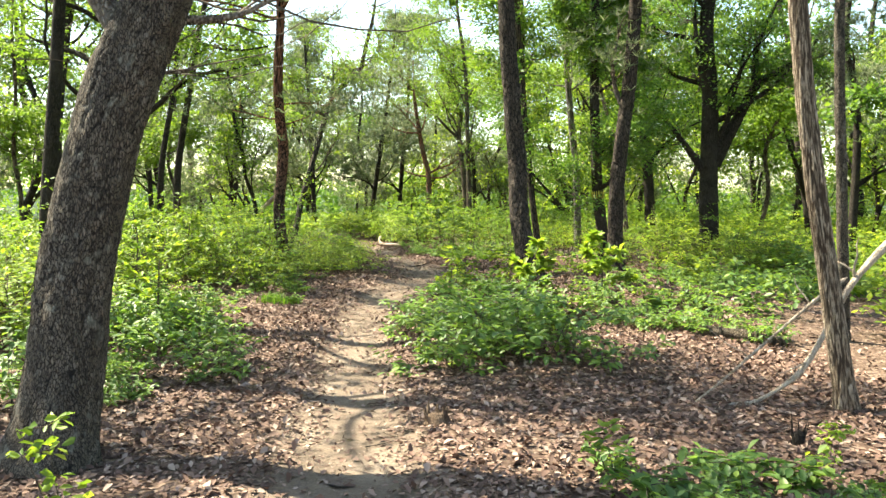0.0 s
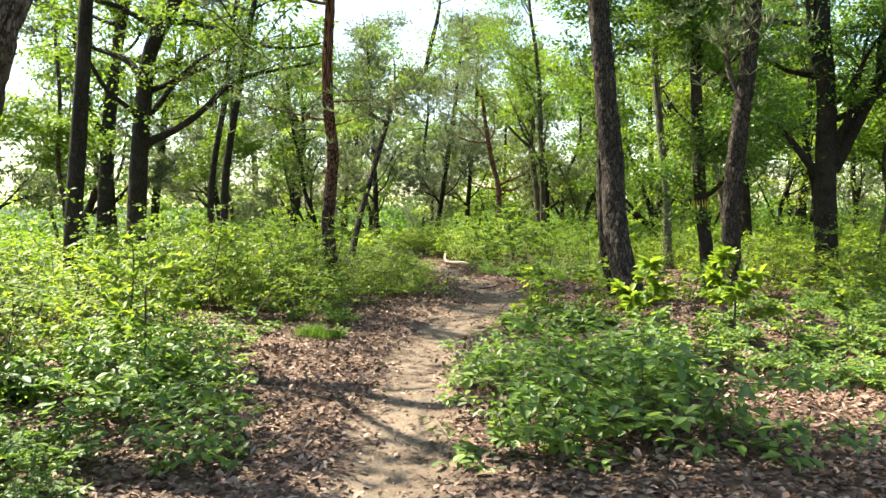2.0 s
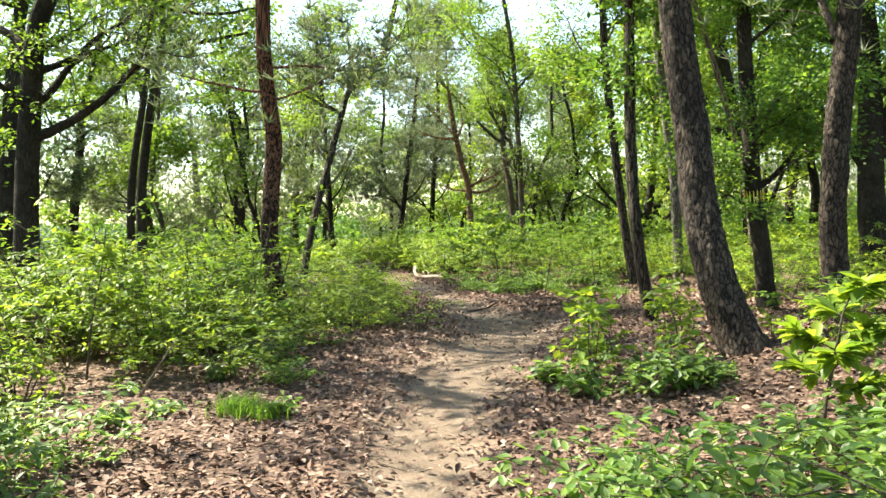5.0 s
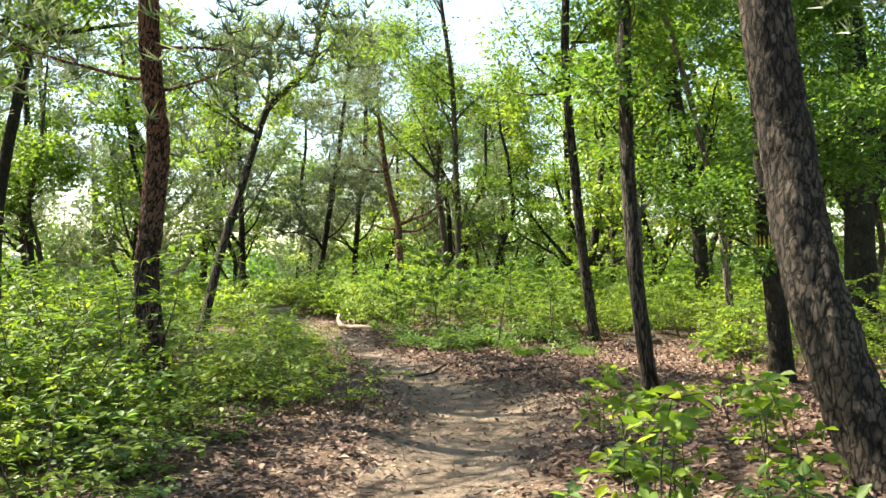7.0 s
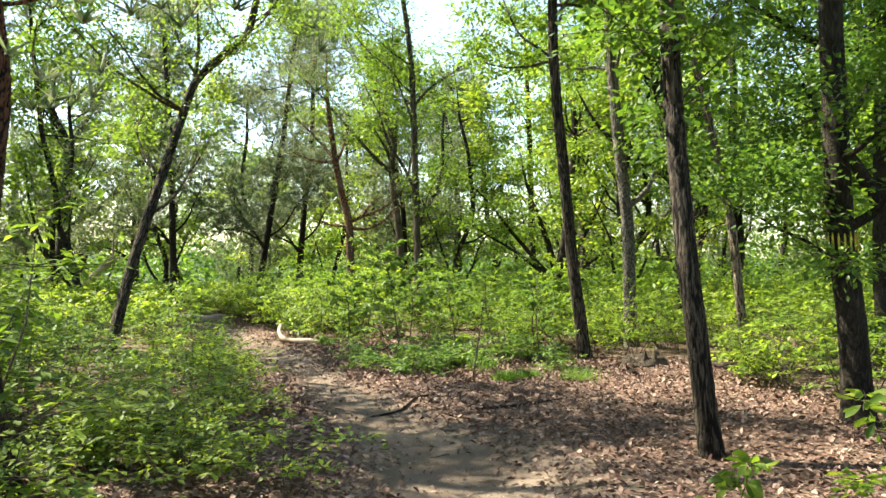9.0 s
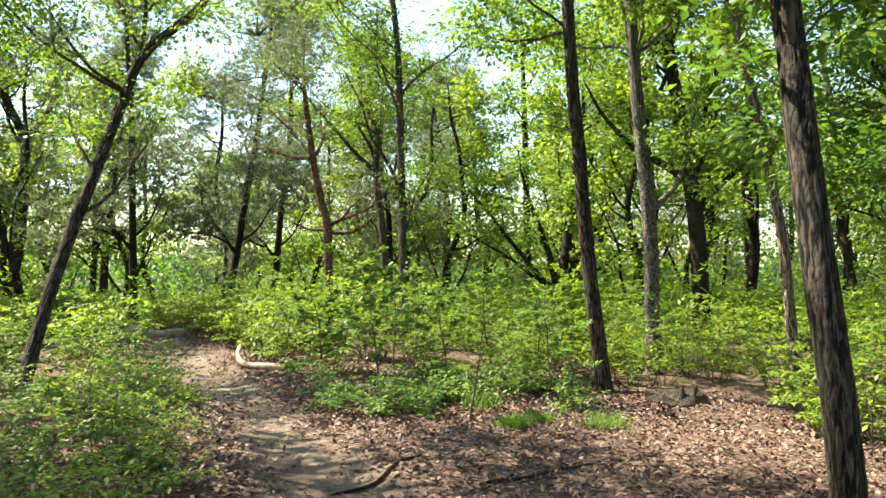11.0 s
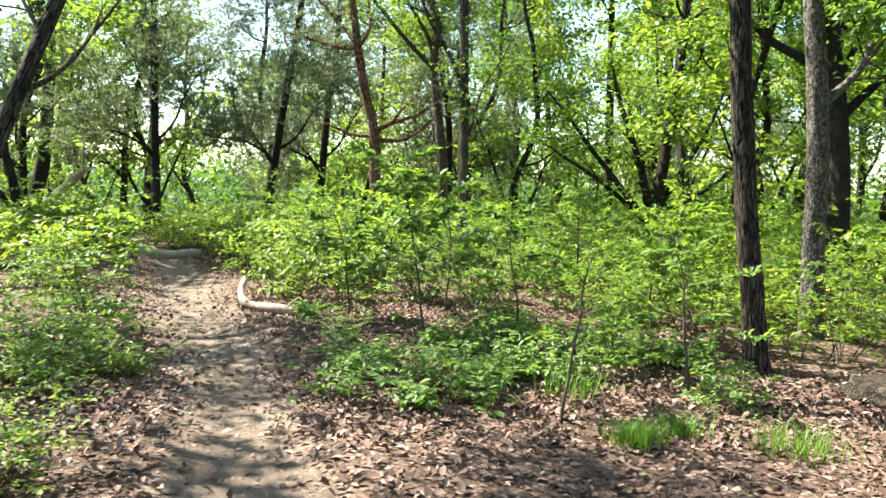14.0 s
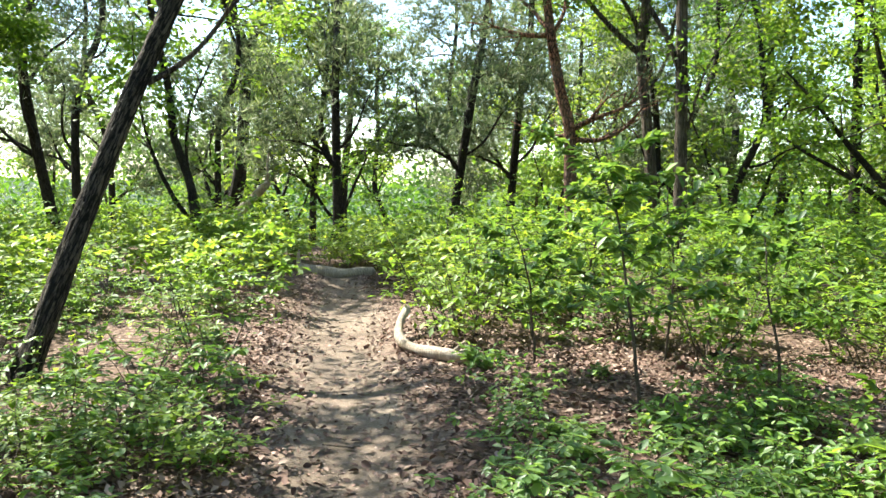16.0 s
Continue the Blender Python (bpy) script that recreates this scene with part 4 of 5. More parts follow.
# trees added to close the view ahead and, some unseen, to shade the path from the sunny side
for x, y, k in ((-2.2, 38.5, 2), (2.2, 40, 2), (-5.6, 34.6, 2), (0.6, 45, 2), (4.4, 43, 1), (-8.2, 40.5, 2), (-1.0, 42, 4), (3.2, 36.2, 4), (9, 42, 1), (8.6, 35, 0), (-13.5, 37, 2), (-7.5, 47, 0), (11, 33, 0),
                (-12.5, 11, 0), (-11, 5, 1), (-14.5, 16.5, 0), (-8, -0.5, 1), (-12, 22.5, 3), (-9.6, 28.5, 3), (-6, -4, 0), (-15, 8, 1), (-16.5, 26, 2), (6.5, 2.5, 0), (8, 9, 2), (9.5, 15.5, 1), (10.8, 21, 2), (12.5, 12, 0), (13, 28, 1), (15.5, 35, 0), (14, 41, 1), (18, 38, 4), (20, 31, 1), (17, 25, 0), (11.5, 37, 4), (20, 45, 0), (7, 48, 1), (13, 48, 2), (-11.6, 33.5, 2), (-14.2, 29.5, 2), (-10.2, 38.5, 2), (-15, 41, 2), (-3.4, 36.2, 2), (1.5, 37.5, 2)):
    placed.append((x, y))
    wood_tree(x, y, k)
tries = 0
while len(placed) < 104 and tries < 6000:
    tries += 1
    x, y = wood.uniform(-28, 32), wood.uniform(12, 62)
    mid = float(np.interp(y, PATH_Y, PATH_X))
    clear = 10.0 if y < 22 else 9.0 if y < 33 else 0.0 if y > 42 else 4.0
    if abs(x - mid) < clear or (y < 30 and x > mid and x < 9) or (y < 0 and wood.random() < 0.6):
        continue
    if x < -9 and wood.random() < 0.6:
        continue
    if min((x - a) ** 2 + (y - b) ** 2 for a, b in placed) < 6.0:
        continue
    placed.append((x, y))
    wood_tree(x, y)


# ---- undergrowth ----
def shrub_shape(seed, stems, height, wide, leaf, per, low=0.25):
    """The stems (each with its side twigs) and the places and ways of the leaves of one shrub."""
    rng = np.random.default_rng(seed)
    wood, at, out = [], [], []
    for _ in range(stems):
        az = rng.uniform(0, 2 * math.pi)
        tilt = rng.uniform(0.1, 1.0) * wide / height
        start = np.array((math.cos(az), math.sin(az), 0)) * rng.uniform(0, 0.25) * wide - np.array((0, 0, 0.06))
        ln = limb_line(rng, start, (math.cos(az) * tilt, math.sin(az) * tilt, 1), height * rng.uniform(0.6, 1.1), 0.1, 0.13, 6)
        tubes = [tube(ln, np.linspace(0.008, 0.002, 6) * (0.6 + height * 0.5), 3)]
        twigs, forks = [(ln, 1.0)], []
        for _ in range(6):
            node = int(rng.integers(2, 6))
            q = ln[node]
            forks.append(node)
            a2 = rng.uniform(0, 2 * math.pi)
            sl = limb_line(rng, q, (math.cos(a2), math.sin(a2), 0.12), wide * rng.uniform(0.25, 0.72), 0.0, 0.13, 4)
            tubes.append(tube(sl, np.linspace(0.004, 0.0015, 4), 3))
            twigs.append((sl, 0.7))
        v, f = joined(tubes)
        web = [(3 * node, 3 * node + 1, 18 + 12 * t + 1, 18 + 12 * t) for t, node in enumerate(forks)]      # each twig grows out of the stem
        wood.append((v, np.vstack([f, web])))
        for lnn, w in twigs:
            m = int(per * (0.5 if w == 1.0 else 0.68))
            f = rng.uniform(low if w == 1.0 else 0.2, 1.0, m) ** 0.7
            fine_line = smooth_line(lnn, 0.02)
            p = fine_line[(f * (len(fine_line) - 1)).astype(int)]
            a3 = rng.uniform(0, 2 * math.pi, m)
            o = np.stack([np.cos(a3), np.sin(a3), rng.uniform(-0.15, 0.25, m)], 1)
            at.append(p + o * leaf * 0.25)
            out.append(o)
    return wood, np.vstack(at), np.vstack(out), leaf


def shrub_kind(name, label, shape, leaf_mat, fine=True, wide=0.5, droop=0.2, flat=0.86):
    wood, at, out, leaf = shape
    rng = np.random.default_rng(7)
    top = thing(name, label, "shrub", (0, 0, -50), 0, "undergrowth")
    for w in wood:
        part("stem", mesh_of("stem", *w, TWIG), top)
    part("foliage", mesh_of("foliage", *blades(rng, at, np.full(len(at), leaf), out, wide, droop, flat, fine), leaf_mat, False), top)
    return top


SHAPES = [shrub_shape(101, 6, 0.55, 0.65, 0.082, 17), shrub_shape(102, 6, 0.95, 0.75, 0.08, 22), shrub_shape(103, 5, 0.65, 0.8, 0.09, 17), shrub_shape(104, 3, 0.42, 0.33, 0.1, 9, 0.45),
          shrub_shape(105, 6, 1.4, 0.85, 0.078, 23, 0.3), shrub_shape(106, 7, 0.8, 0.95, 0.077, 20), shrub_shape(107, 2, 0.7, 0.3, 0.085, 10, 0.35)]
REACH = [0.5, 0.55, 0.55, 0.25, 0.6, 0.7, 0.25]
SHRUBS = [
    shrub_kind("shrub", "dense low green shrub with small leaves on the forest floor", SHAPES[0], LEAF_SHRUB),
    shrub_kind("shrub", "leafy waist-high shrub in fresh light green leaf", SHAPES[1], LEAF_LIME, False),
    shrub_kind("shrub", "loose knee-high shrub with glossy dark green leaves", SHAPES[2], LEAF_SHRUB),
    shrub_kind("seedling", "small oak seedling with broad green leaves", SHAPES[3], LEAF_SHRUB),
    shrub_kind("shrub", "tall thin-stemmed shrub with layered green leaves", SHAPES[4], LEAF_OAK, False),
    shrub_kind("shrub", "wide bush of bright yellow-green leaves", SHAPES[5], LEAF_LIME, False),
    shrub_kind("seedling", "pale green seedling with lit broad leaves", SHAPES[6], LEAF_LIME, True, 0.45, 0.15, 0.5),
]
bush = np.random.default_rng(111)
UNDER = {}                       # leaves of the undergrowth past counting, by material


def shrub(kind, x, y, scale=1.0):
    ob = copy_thing(SHRUBS[kind], Matrix.Identity(4))
    ob.matrix_basis = pose(x, y, on_land(x, y) - 0.02, bush.uniform(-6, 6), bush.uniform(-6, 6), bush.uniform(0, 360)) @ Matrix.Diagonal((scale * bush.uniform(0.9, 1.15), scale * bush.uniform(0.9, 1.15), scale * bush.uniform(0.8, 1.15), 1))
    return ob


def mass(kind, x, y, scale, keep, bigger):
    """A shrub of the undergrowth past counting: some of its leaves, somewhat larger."""
    _, at, out, leaf = SHAPES[kind]
    pick = bush.random(len(at)) < keep
    a = bush.uniform(0, 2 * math.pi)
    turn = np.array(((math.cos(a), -math.sin(a), 0), (math.sin(a), math.cos(a), 0), (0, 0, 1)))
    p = at[pick] @ turn.T * scale + np.array((x, y, on_land(x, y)))
    v, f = blades(bush, p, np.full(len(p), leaf * bigger), out[pick] @ turn.T, 0.52, 0.25, 0.75)
    UNDER.setdefault(int(kind), []).append((v, f))


def thicket(n, x0, x1, y0, y1, kinds, lo, hi, gap=1.25, left=None, far=0.0):
    """n shrubs in a stretch of the plan, clear of the path. left: on that side of the path alone; far: 0, or how much larger the leaves of uncounted ones are."""
    made = 0
    for _ in range(n * 8):
        if made >= n:
            break
        x, y = bush.uniform(x0, x1), bush.uniform(y0, y1)
        k = int(bush.choice(kinds))
        s = bush.uniform(lo, hi)
        mid, half = float(np.interp(y, PATH_Y, PATH_X)), float(np.interp(y, PATH_Y, PATH_W))
        if abs(x - mid) < half * gap + REACH[k] * s * 0.85:
            continue
        if left is not None and (x < mid) != left:
            continue
        if far:
            mass(k, x, y, s, 0.55 if far < 1.5 else 0.3, far)
        else:
            shrub(k, x, y, s)
        made += 1


# left of the path, from the start upwards
thicket(16, -4.2, -2.15, 5.2, 8.5, [0, 2, 2], 0.6, 0.95)
thicket(26, -6.8, -4.3, 7.5, 12, [4, 1, 1, 5], 0.85, 1.2)
thicket(14, -4.3, -3.1, 8.4, 12.6, [3, 6, 0, 3], 0.5, 0.8)
thicket(12, -3.9, -2.75, 7.8, 10.1, [2, 0, 2, 1], 0.5, 0.8)
thicket(7, -2.8, -1.9, 5.5, 7.4, [0, 2, 2], 0.45, 0.7)
thicket(40, -6.8, -3.3, 13, 18, [1, 5, 1, 4], 0.9, 1.3)
thicket(14, -3.4, -1.5, 13.8, 18.8, [5, 1, 3, 5], 0.5, 0.85, left=True)
thicket(6, -3.2, -2.0, 10.6, 13.2, [3, 0, 3], 0.5, 0.8)
thicket(46, -6.2, -1.7, 18.2, 26, [4, 1, 2, 6, 3, 2], 0.5, 0.85, 1.1, left=True)
thicket(60, -14, -5, 5, 13, [0, 1, 5], 0.8, 1.15, far=1.3)
thicket(120, -16, -5.5, 12, 26, [1, 5, 1, 4], 0.95, 1.4, far=1.3)
thicket(120, -18, -3.5, 25, 42, [1, 5, 4, 5], 0.8, 1.3, 1.1, True, 1.45)
# the clump between path and clearing, and the low plants behind it
thicket(22, -0.3, 1.2, 6.5, 9.4, [0, 2, 5, 2], 0.7, 0.95, 0.9)
thicket(12, 1.8, 3.8, 8.0, 10.8, [0, 2], 0.5, 0.8)
thicket(16, -0.2, 2.2, 9.8, 13.6, [6, 6, 6, 3], 0.6, 1.0, 1.1, left=False)
thicket(8, 1.5, 4.5, 11, 14.5, [0, 3, 2], 0.5, 0.8)
thicket(14, 0.2, 2.8, 8.8, 11.2, [6, 3, 6, 0], 0.5, 0.85, 1.1, False)
thicket(12, 0.8, 2.8, 3.3, 4.3, [3, 6, 3], 0.5, 0.85)
thicket(16, 1.2, 3.0, 3.1, 4.0, [3, 0, 6, 3], 0.35, 0.6)
shrub(6, -1.58, 3.2, 0.75)
thicket(90, 3.8, 13, 6, 15, [0, 2, 1], 0.6, 1.0, far=1.3)
# right of the clearing and the thicket ahead
thicket(32, 3.9, 7.5, 14.5, 22, [1, 5, 1, 4], 0.8, 1.15)
thicket(8, 0.5, 2.4, 20.7, 22.6, [2, 3, 0, 2], 0.4, 0.65, 1.1, left=False)
thicket(5, -0.9, 2.2, 20.9, 21.8, [0, 2, 3], 0.5, 0.8, 1.1, left=False)
thicket(13, -1.2, 2.6, 21.5, 24, [2, 0, 3, 6], 0.5, 0.85, 1.2, left=False)
thicket(9, -1.0, 0.4, 20.6, 22.2, [3, 0, 2, 3], 0.45, 0.7, 1.2, left=False)
thicket(16, 2.4, 5.5, 21.8, 24.5, [1, 1, 5, 4], 0.7, 1.05, 1.2, left=False)
thicket(36, -1.9, 5.5, 24.4, 27.5, [1, 4, 5, 4, 2], 0.75, 1.1, 1.2, left=False)
thicket(16, -5.2, -2.2, 12.2, 14.6, [5, 2, 5, 1], 0.55, 0.9)
for x, y in ((-5.2, 30.1), (-4.7, 30.4), (-4.1, 30.5), (-3.6, 30.5), (-5.4, 29.5), (-2.95, 29.9), (-4.4, 31.0), (-3.8, 31.2)):
    shrub(1 if x < -4 else 5, x, y, 0.8)
thicket(14, -2.9, -0.8, 26, 30, [1, 4, 5], 0.75, 1.05, 1.1, False)
thicket(14, -3.4, -1.2, 14.5, 19.5, [5, 0, 6, 5], 0.45, 0.7, 0.95, True)
thicket(16, -3.6, -1.8, 18.5, 22.5, [5, 0, 2, 6], 0.45, 0.75, 0.9, True)
thicket(8, -3.4, -1.0, 29, 31.5, [1, 4, 5], 0.75, 1.05, 1.0)
thicket(90, 6.5, 18, 14, 24, [1, 5, 2], 0.8, 1.2, far=1.3)
thicket(150, -3.4, 12, 27, 37, [1, 5, 4, 4], 0.85, 1.3, 1.2, False, 1.3)
thicket(90, 5, 20, 23, 36, [1, 5, 4], 0.9, 1.3, far=1.45)
thicket(90, -14, 20, 37, 50, [4, 0, 2], 1.0, 1.5, 1.0, None, 1.8)
thicket(26, -7, -2.6, 30.2, 33, [1, 5, 1], 0.8, 1.1, 1.0, None, 1.3)
thicket(26, 4, 20, 37, 48, [4, 4, 0], 1.4, 2.0, 1.0, None, 1.9)
thicket(40, 14, 26, 18, 42, [4, 1, 4], 1.4, 2.2, 1.0, None, 1.9)
thicket(40, -24, -14, 8, 38, [4, 0, 4], 1.0, 1.5, 1.0, None, 1.9)
# pale seedlings beside the bend of the path
for dx, dy, s in ((0, 0, 1.15), (0.28, 0.2, 1.0), (0.1, 0.55, 1.1), (0.62, 0.1, 0.95)):
    shrub(6, 0.15 + dx, 11.55 + dy, s)
# the edge of the woods, far off
far_at, far_out, needle_at = [], [], []
for _ in range(330):
    a, r = bush.uniform(-1.5, 1.5), bush.uniform(34, 60)
    x, y = r * math.sin(a), 18 + r * math.cos(a)
    if x < -8 and bush.random() < 0.55:
        continue
    n = 330
    middle = np.array((x, y, bush.uniform(1.5, 9.5) + 0.06 * (r - 34)))
    at = bush.normal(0, 1, (n, 3)) * np.array((1.5, 1.5, 0.6)) * bush.uniform(0.6, 1.2) + middle
    if bush.random() < (0.75 if -9 < x < 5 else 0.4):
        needle_at.append(at)
        continue
    far_at.append(at)
    far_out.append(bush.normal(0, 1, (n, 3)))
for _ in range(150):
    a, r = bush.uniform(-1.75, 1.75), bush.uniform(30, 58)
    x, y = r * math.sin(a), 18 + r * math.cos(a)
    n = 90
    at = bush.normal(0, 1, (n, 3)) * np.array((1.6, 1.6, 0.7)) + np.array((x, y, on_land(x, y) + bush.uniform(0.3, 2.0)))
    far_at.append(at[at[:, 2] > on_land(x, y) - 0.1])
    far_out.append(bush.normal(0, 1, (len(far_at[-1]), 3)))
slope_at = []
for _ in range(1000):
    a, r = bush.uniform(-1.9, 1.9), bush.uniform(50, 72)
    x, y = r * math.sin(a), 18 + r * math.cos(a)
    low = on_land(x, y)
    top = (2.4 if x < -10 else 3.2) + 1.0 * math.sin(9 * a) + 1.0 * math.sin(23 * a + 1)
    at = bush.normal(0, 1, (120, 3)) * np.array((1.9, 1.9, 0.8)) + np.array((x, y, bush.uniform(low, max(low + 1, top))))
    slope_at.append(at[at[:, 2] > low - 0.2])
slope_at = np.vstack(slope_at)
tagged(new("slope_woods", mesh_of("slope_woods", *blades(bush, slope_at, np.full(len(slope_at), 0.42), bush.normal(0, 1, (len(slope_at), 3)), 0.6, 0.2, 0.6), LEAF_DARK, False)),
       "dark green tree tops on the slope below the crest", "woods", "", "stuff")
tagged(new("distant_woods", mesh_of("distant_woods", *blades(bush, np.vstack(far_at), np.full(len(np.vstack(far_at)), 0.25), np.vstack(far_out), 0.6, 0.2, 0.6), LEAF_DARK, False)),
       "leafy green edge of the woods far off", "woods", "", "stuff")
needle_at = np.repeat(np.vstack(needle_at), 3, 0) + bush.normal(0, 0.12, (3 * sum(map(len, needle_at)), 3))
tagged(new("distant_pines", mesh_of("distant_pines", *blades(bush, needle_at, np.full(len(needle_at), 0.26), bush.normal(0, 1, (len(needle_at), 3)), 0.2, 0.1, 0.6), NEEDLES, False)),
       "grey-green feathery pine crowns far off among the oaks", "woods", "", "stuff")
for kind, pieces in UNDER.items():
    ob = new("undergrowth", mesh_of("undergrowth", *joined(pieces), (LEAF_SHRUB, LEAF_LIME, LEAF_SHRUB, LEAF_SHRUB, LEAF_OAK, LEAF_LIME, LEAF_LIME)[kind], False))
    tagged(ob, "dense green leafy undergrowth between the trees", "undergrowth", "", "stuff")
for ob in SHRUBS:                # the patterns themselves stand in the thicket too
    x, y = bush.uniform(3.2, 5.2), bush.uniform(24, 27)
    ob.matrix_basis = pose(x, y, on_land(x, y) - 0.02)


# ---- fallen wood and stumps ----
def bough(name, label, category, line, r0, r1, material, sides=14, rough=0.12, seed=1.0, forks=()):
    """A dead bough or log; forks: (share along it, direction, length, radius)."""
    rng = np.random.default_rng(int(seed * 10))
    base = np.array(line[0], float)
    top = thing(name, label, category, base)
    pts = smooth_line([np.array(p, float) - base for p in line], 0.05)
    wave = 1 + 0.1 * np.sin(np.arange(len(pts)) * 0.55 + seed)
    part("bough", mesh_of("bough", *tube(pts, np.linspace(r0, r1, len(pts)) * wave, sides, rough, 5, seed, True), material), top)
    for share, way, length, r in forks:
        ln = smooth_line(limb_line(rng, pts[int(share * (len(pts) - 1))], way, length, 0.0, 0.18, 6), 0.05)
        part("side_branch", mesh_of("side_branch", *tube(ln, np.linspace(r, r * 0.3, len(ln)), 7, 0.05, 5, seed, True), material), top)
    return top


def g(x, y, up=0.0):
    return (x, y, on_land(x, y) + up)


bough("fallen_log", "curved bare pale log lying beside the path", "log", [g(-1.94, 24.75, 0.27), g(-1.97, 24.5, 0.15), g(-1.89, 24.2, 0.07), g(-1.72, 23.95, 0.045), g(-1.5, 23.8, 0.045), g(-1.22, 23.72, 0.05)], 0.034, 0.05, BARE_WOOD, 16, 0.1, 2.0,
      [(0.9, (0.6, -0.4, 0.5), 0.22, 0.02), (0.95, (0.2, 0.7, 0.2), 0.3, 0.022)])
bough("fallen_log", "weathered log lying across the end of the path", "log", [g(-4.75, 29.5, 0.07), g(-4.1, 29.62, 0.06), g(-3.5, 29.72, 0.06)], 0.1, 0.085, BARE_WOOD, 16, 0.1, 3.0, [(0.05, (-0.2, -0.2, 0.9), 0.3, 0.05)])
bough("broken_branch", "short broken branch standing up by the log", "branch", [g(-3.45, 30.0, -0.02), g(-3.38, 30.05, 0.2), g(-3.25, 30.1, 0.42)], 0.05, 0.03, BARK_PALE, 10, 0.1, 4.0)
bough("leaning_log", "pale dead trunk leaning out of the undergrowth", "log", [(-9.0, 35.1, -0.58), (-8.64, 35.1, -0.2), (-8.16, 35.1, 0.38), (-7.61, 35.1, 0.93), (-7.4, 35.1, 1.13)], 0.15, 0.085, BARE_WOOD, 14, 0.08, 5.0, [(0.97, (0.05, 0, 1), 1.1, 0.04), (0.9, (0.8, 0, 0.3), 0.8, 0.03)])
bough("dead_branch", "bare dead branch propped against a pale trunk", "branch", [g(1.95, 5.62, 0.01), g(2.25, 5.66, 0.015), (2.6, 5.75, 0.15), (2.82, 5.85, 0.4), (3.08, 6.0, 0.76), (3.45, 6.15, 1.1), (3.9, 6.3, 1.4)], 0.012, 0.036, BARE_WOOD, 10, 0.1, 6.0,
      [(0.35, (-0.4, -0.2, -0.35), 0.3, 0.008), (0.62, (-0.3, 0.1, 0.9), 0.35, 0.012), (0.64, (-0.8, 0.2, 0.5), 0.3, 0.01)])
bough("dead_branch", "thin bare dead branch resting on the leaf litter", "branch", [g(1.75, 5.5, 0.01), (2.05, 5.65, 0.16), (2.38, 5.8, 0.38), (2.88, 5.97, 0.73), (3.1, 6.05, 0.85)], 0.007, 0.015, BARE_WOOD, 8, 0.1, 7.0, [(0.4, (-0.6, 0.2, 0.4), 0.35, 0.006), (0.75, (-0.3, 0.3, 0.9), 0.3, 0.007)])
bough("fallen_log", "dark rotting log half buried in leaves", "log", [g(2.75, 8.55, 0.04), g(3.1, 8.35, 0.05), g(3.55, 8.1, 0.04)], 0.075, 0.06, BARK_LOCUST, 14, 0.15, 8.0)
bough("fallen_branch", "thin dark stick lying across the leaf litter", "branch", [g(0.3, 17.85, 0.01), g(0.6, 17.9, 0.02), g(0.9, 18.12, 0.015), g(1.25, 18.22, 0.03)], 0.016, 0.007, BARK_DARK, 8, 0.15, 9.0, [(0.5, (0.4, -0.5, 0.1), 0.25, 0.005)])
bough("tree_root", "thin exposed root crossing the trodden path", "root", [g(-0.75, 17.9, 0.0), g(-0.45, 18.0, 0.015), g(-0.25, 18.35, 0.015), g(0.0, 18.7, 0.0)], 0.014, 0.01, BARK_DARK, 8, 0.15, 10.0)
bough("twig", "short dark twig lying on the path", "twig", [g(-0.6, 4.02, 0.012), g(-0.53, 3.97, 0.014), g(-0.44, 3.97, 0.012)], 0.008, 0.005, BARK_DARK, 7, 0.1, 11.0)
bough("dead_branch", "crooked dead stick standing in the seedlings", "branch", [g(-3.4, 11.8, -0.02), (-3.2, 11.7, 0.1), (-3.0, 11.6, 0.35)], 0.014, 0.006, BARK_PALE, 7, 0.1, 12.0)


def stump(label, x, y, r, h, material, seed, prongs):
    """A rotten stump with splintered prongs."""
    rng = np.random.default_rng(seed)
    top = thing("tree_stump", label, "stump", g(x, y, -0.03))
    z = np.linspace(0, h, 7)
    part("stub", mesh_of("stub", *tube(np.stack([0 * z, 0 * z, z], 1), r * (1.35 - 0.55 * z / h), 18, 0.3, 6, seed, True), material), top)
    for _ in range(prongs):
        a = rng.uniform(0, 2 * math.pi)
        p = np.array((math.cos(a) * r * 0.7, math.sin(a) * r * 0.7, h * 0.4))
        ln = limb_line(rng, p, (math.cos(a) * 0.35, math.sin(a) * 0.35, 1), h * rng.uniform(0.7, 1.5), 0.2, 0.1, 6)
        part("splinter", mesh_of("splinter", *tube(ln, np.linspace(r * 0.28, r * 0.06, 6), 6, 0.2, 5, seed), material), top)
    return top


stump("small rotten splintered stump among dead leaves", -0.03, 5.1, 0.075, 0.1, ROTTEN_WOOD, 201, 9)
stump("cut cluster of dead shrub stems", 2.22, 4.84, 0.035, 0.12, BARK_DARK, 202, 6)
stump("low rotten stump half hidden under leaves", 3.2, 20.85, 0.26, 0.16, BARK_LOCUST, 203, 3)
stump("low mossy stump at the foot of the thicket", 2.75, 20.2, 0.07, 0.09, BARK_DARK, 204, 2)


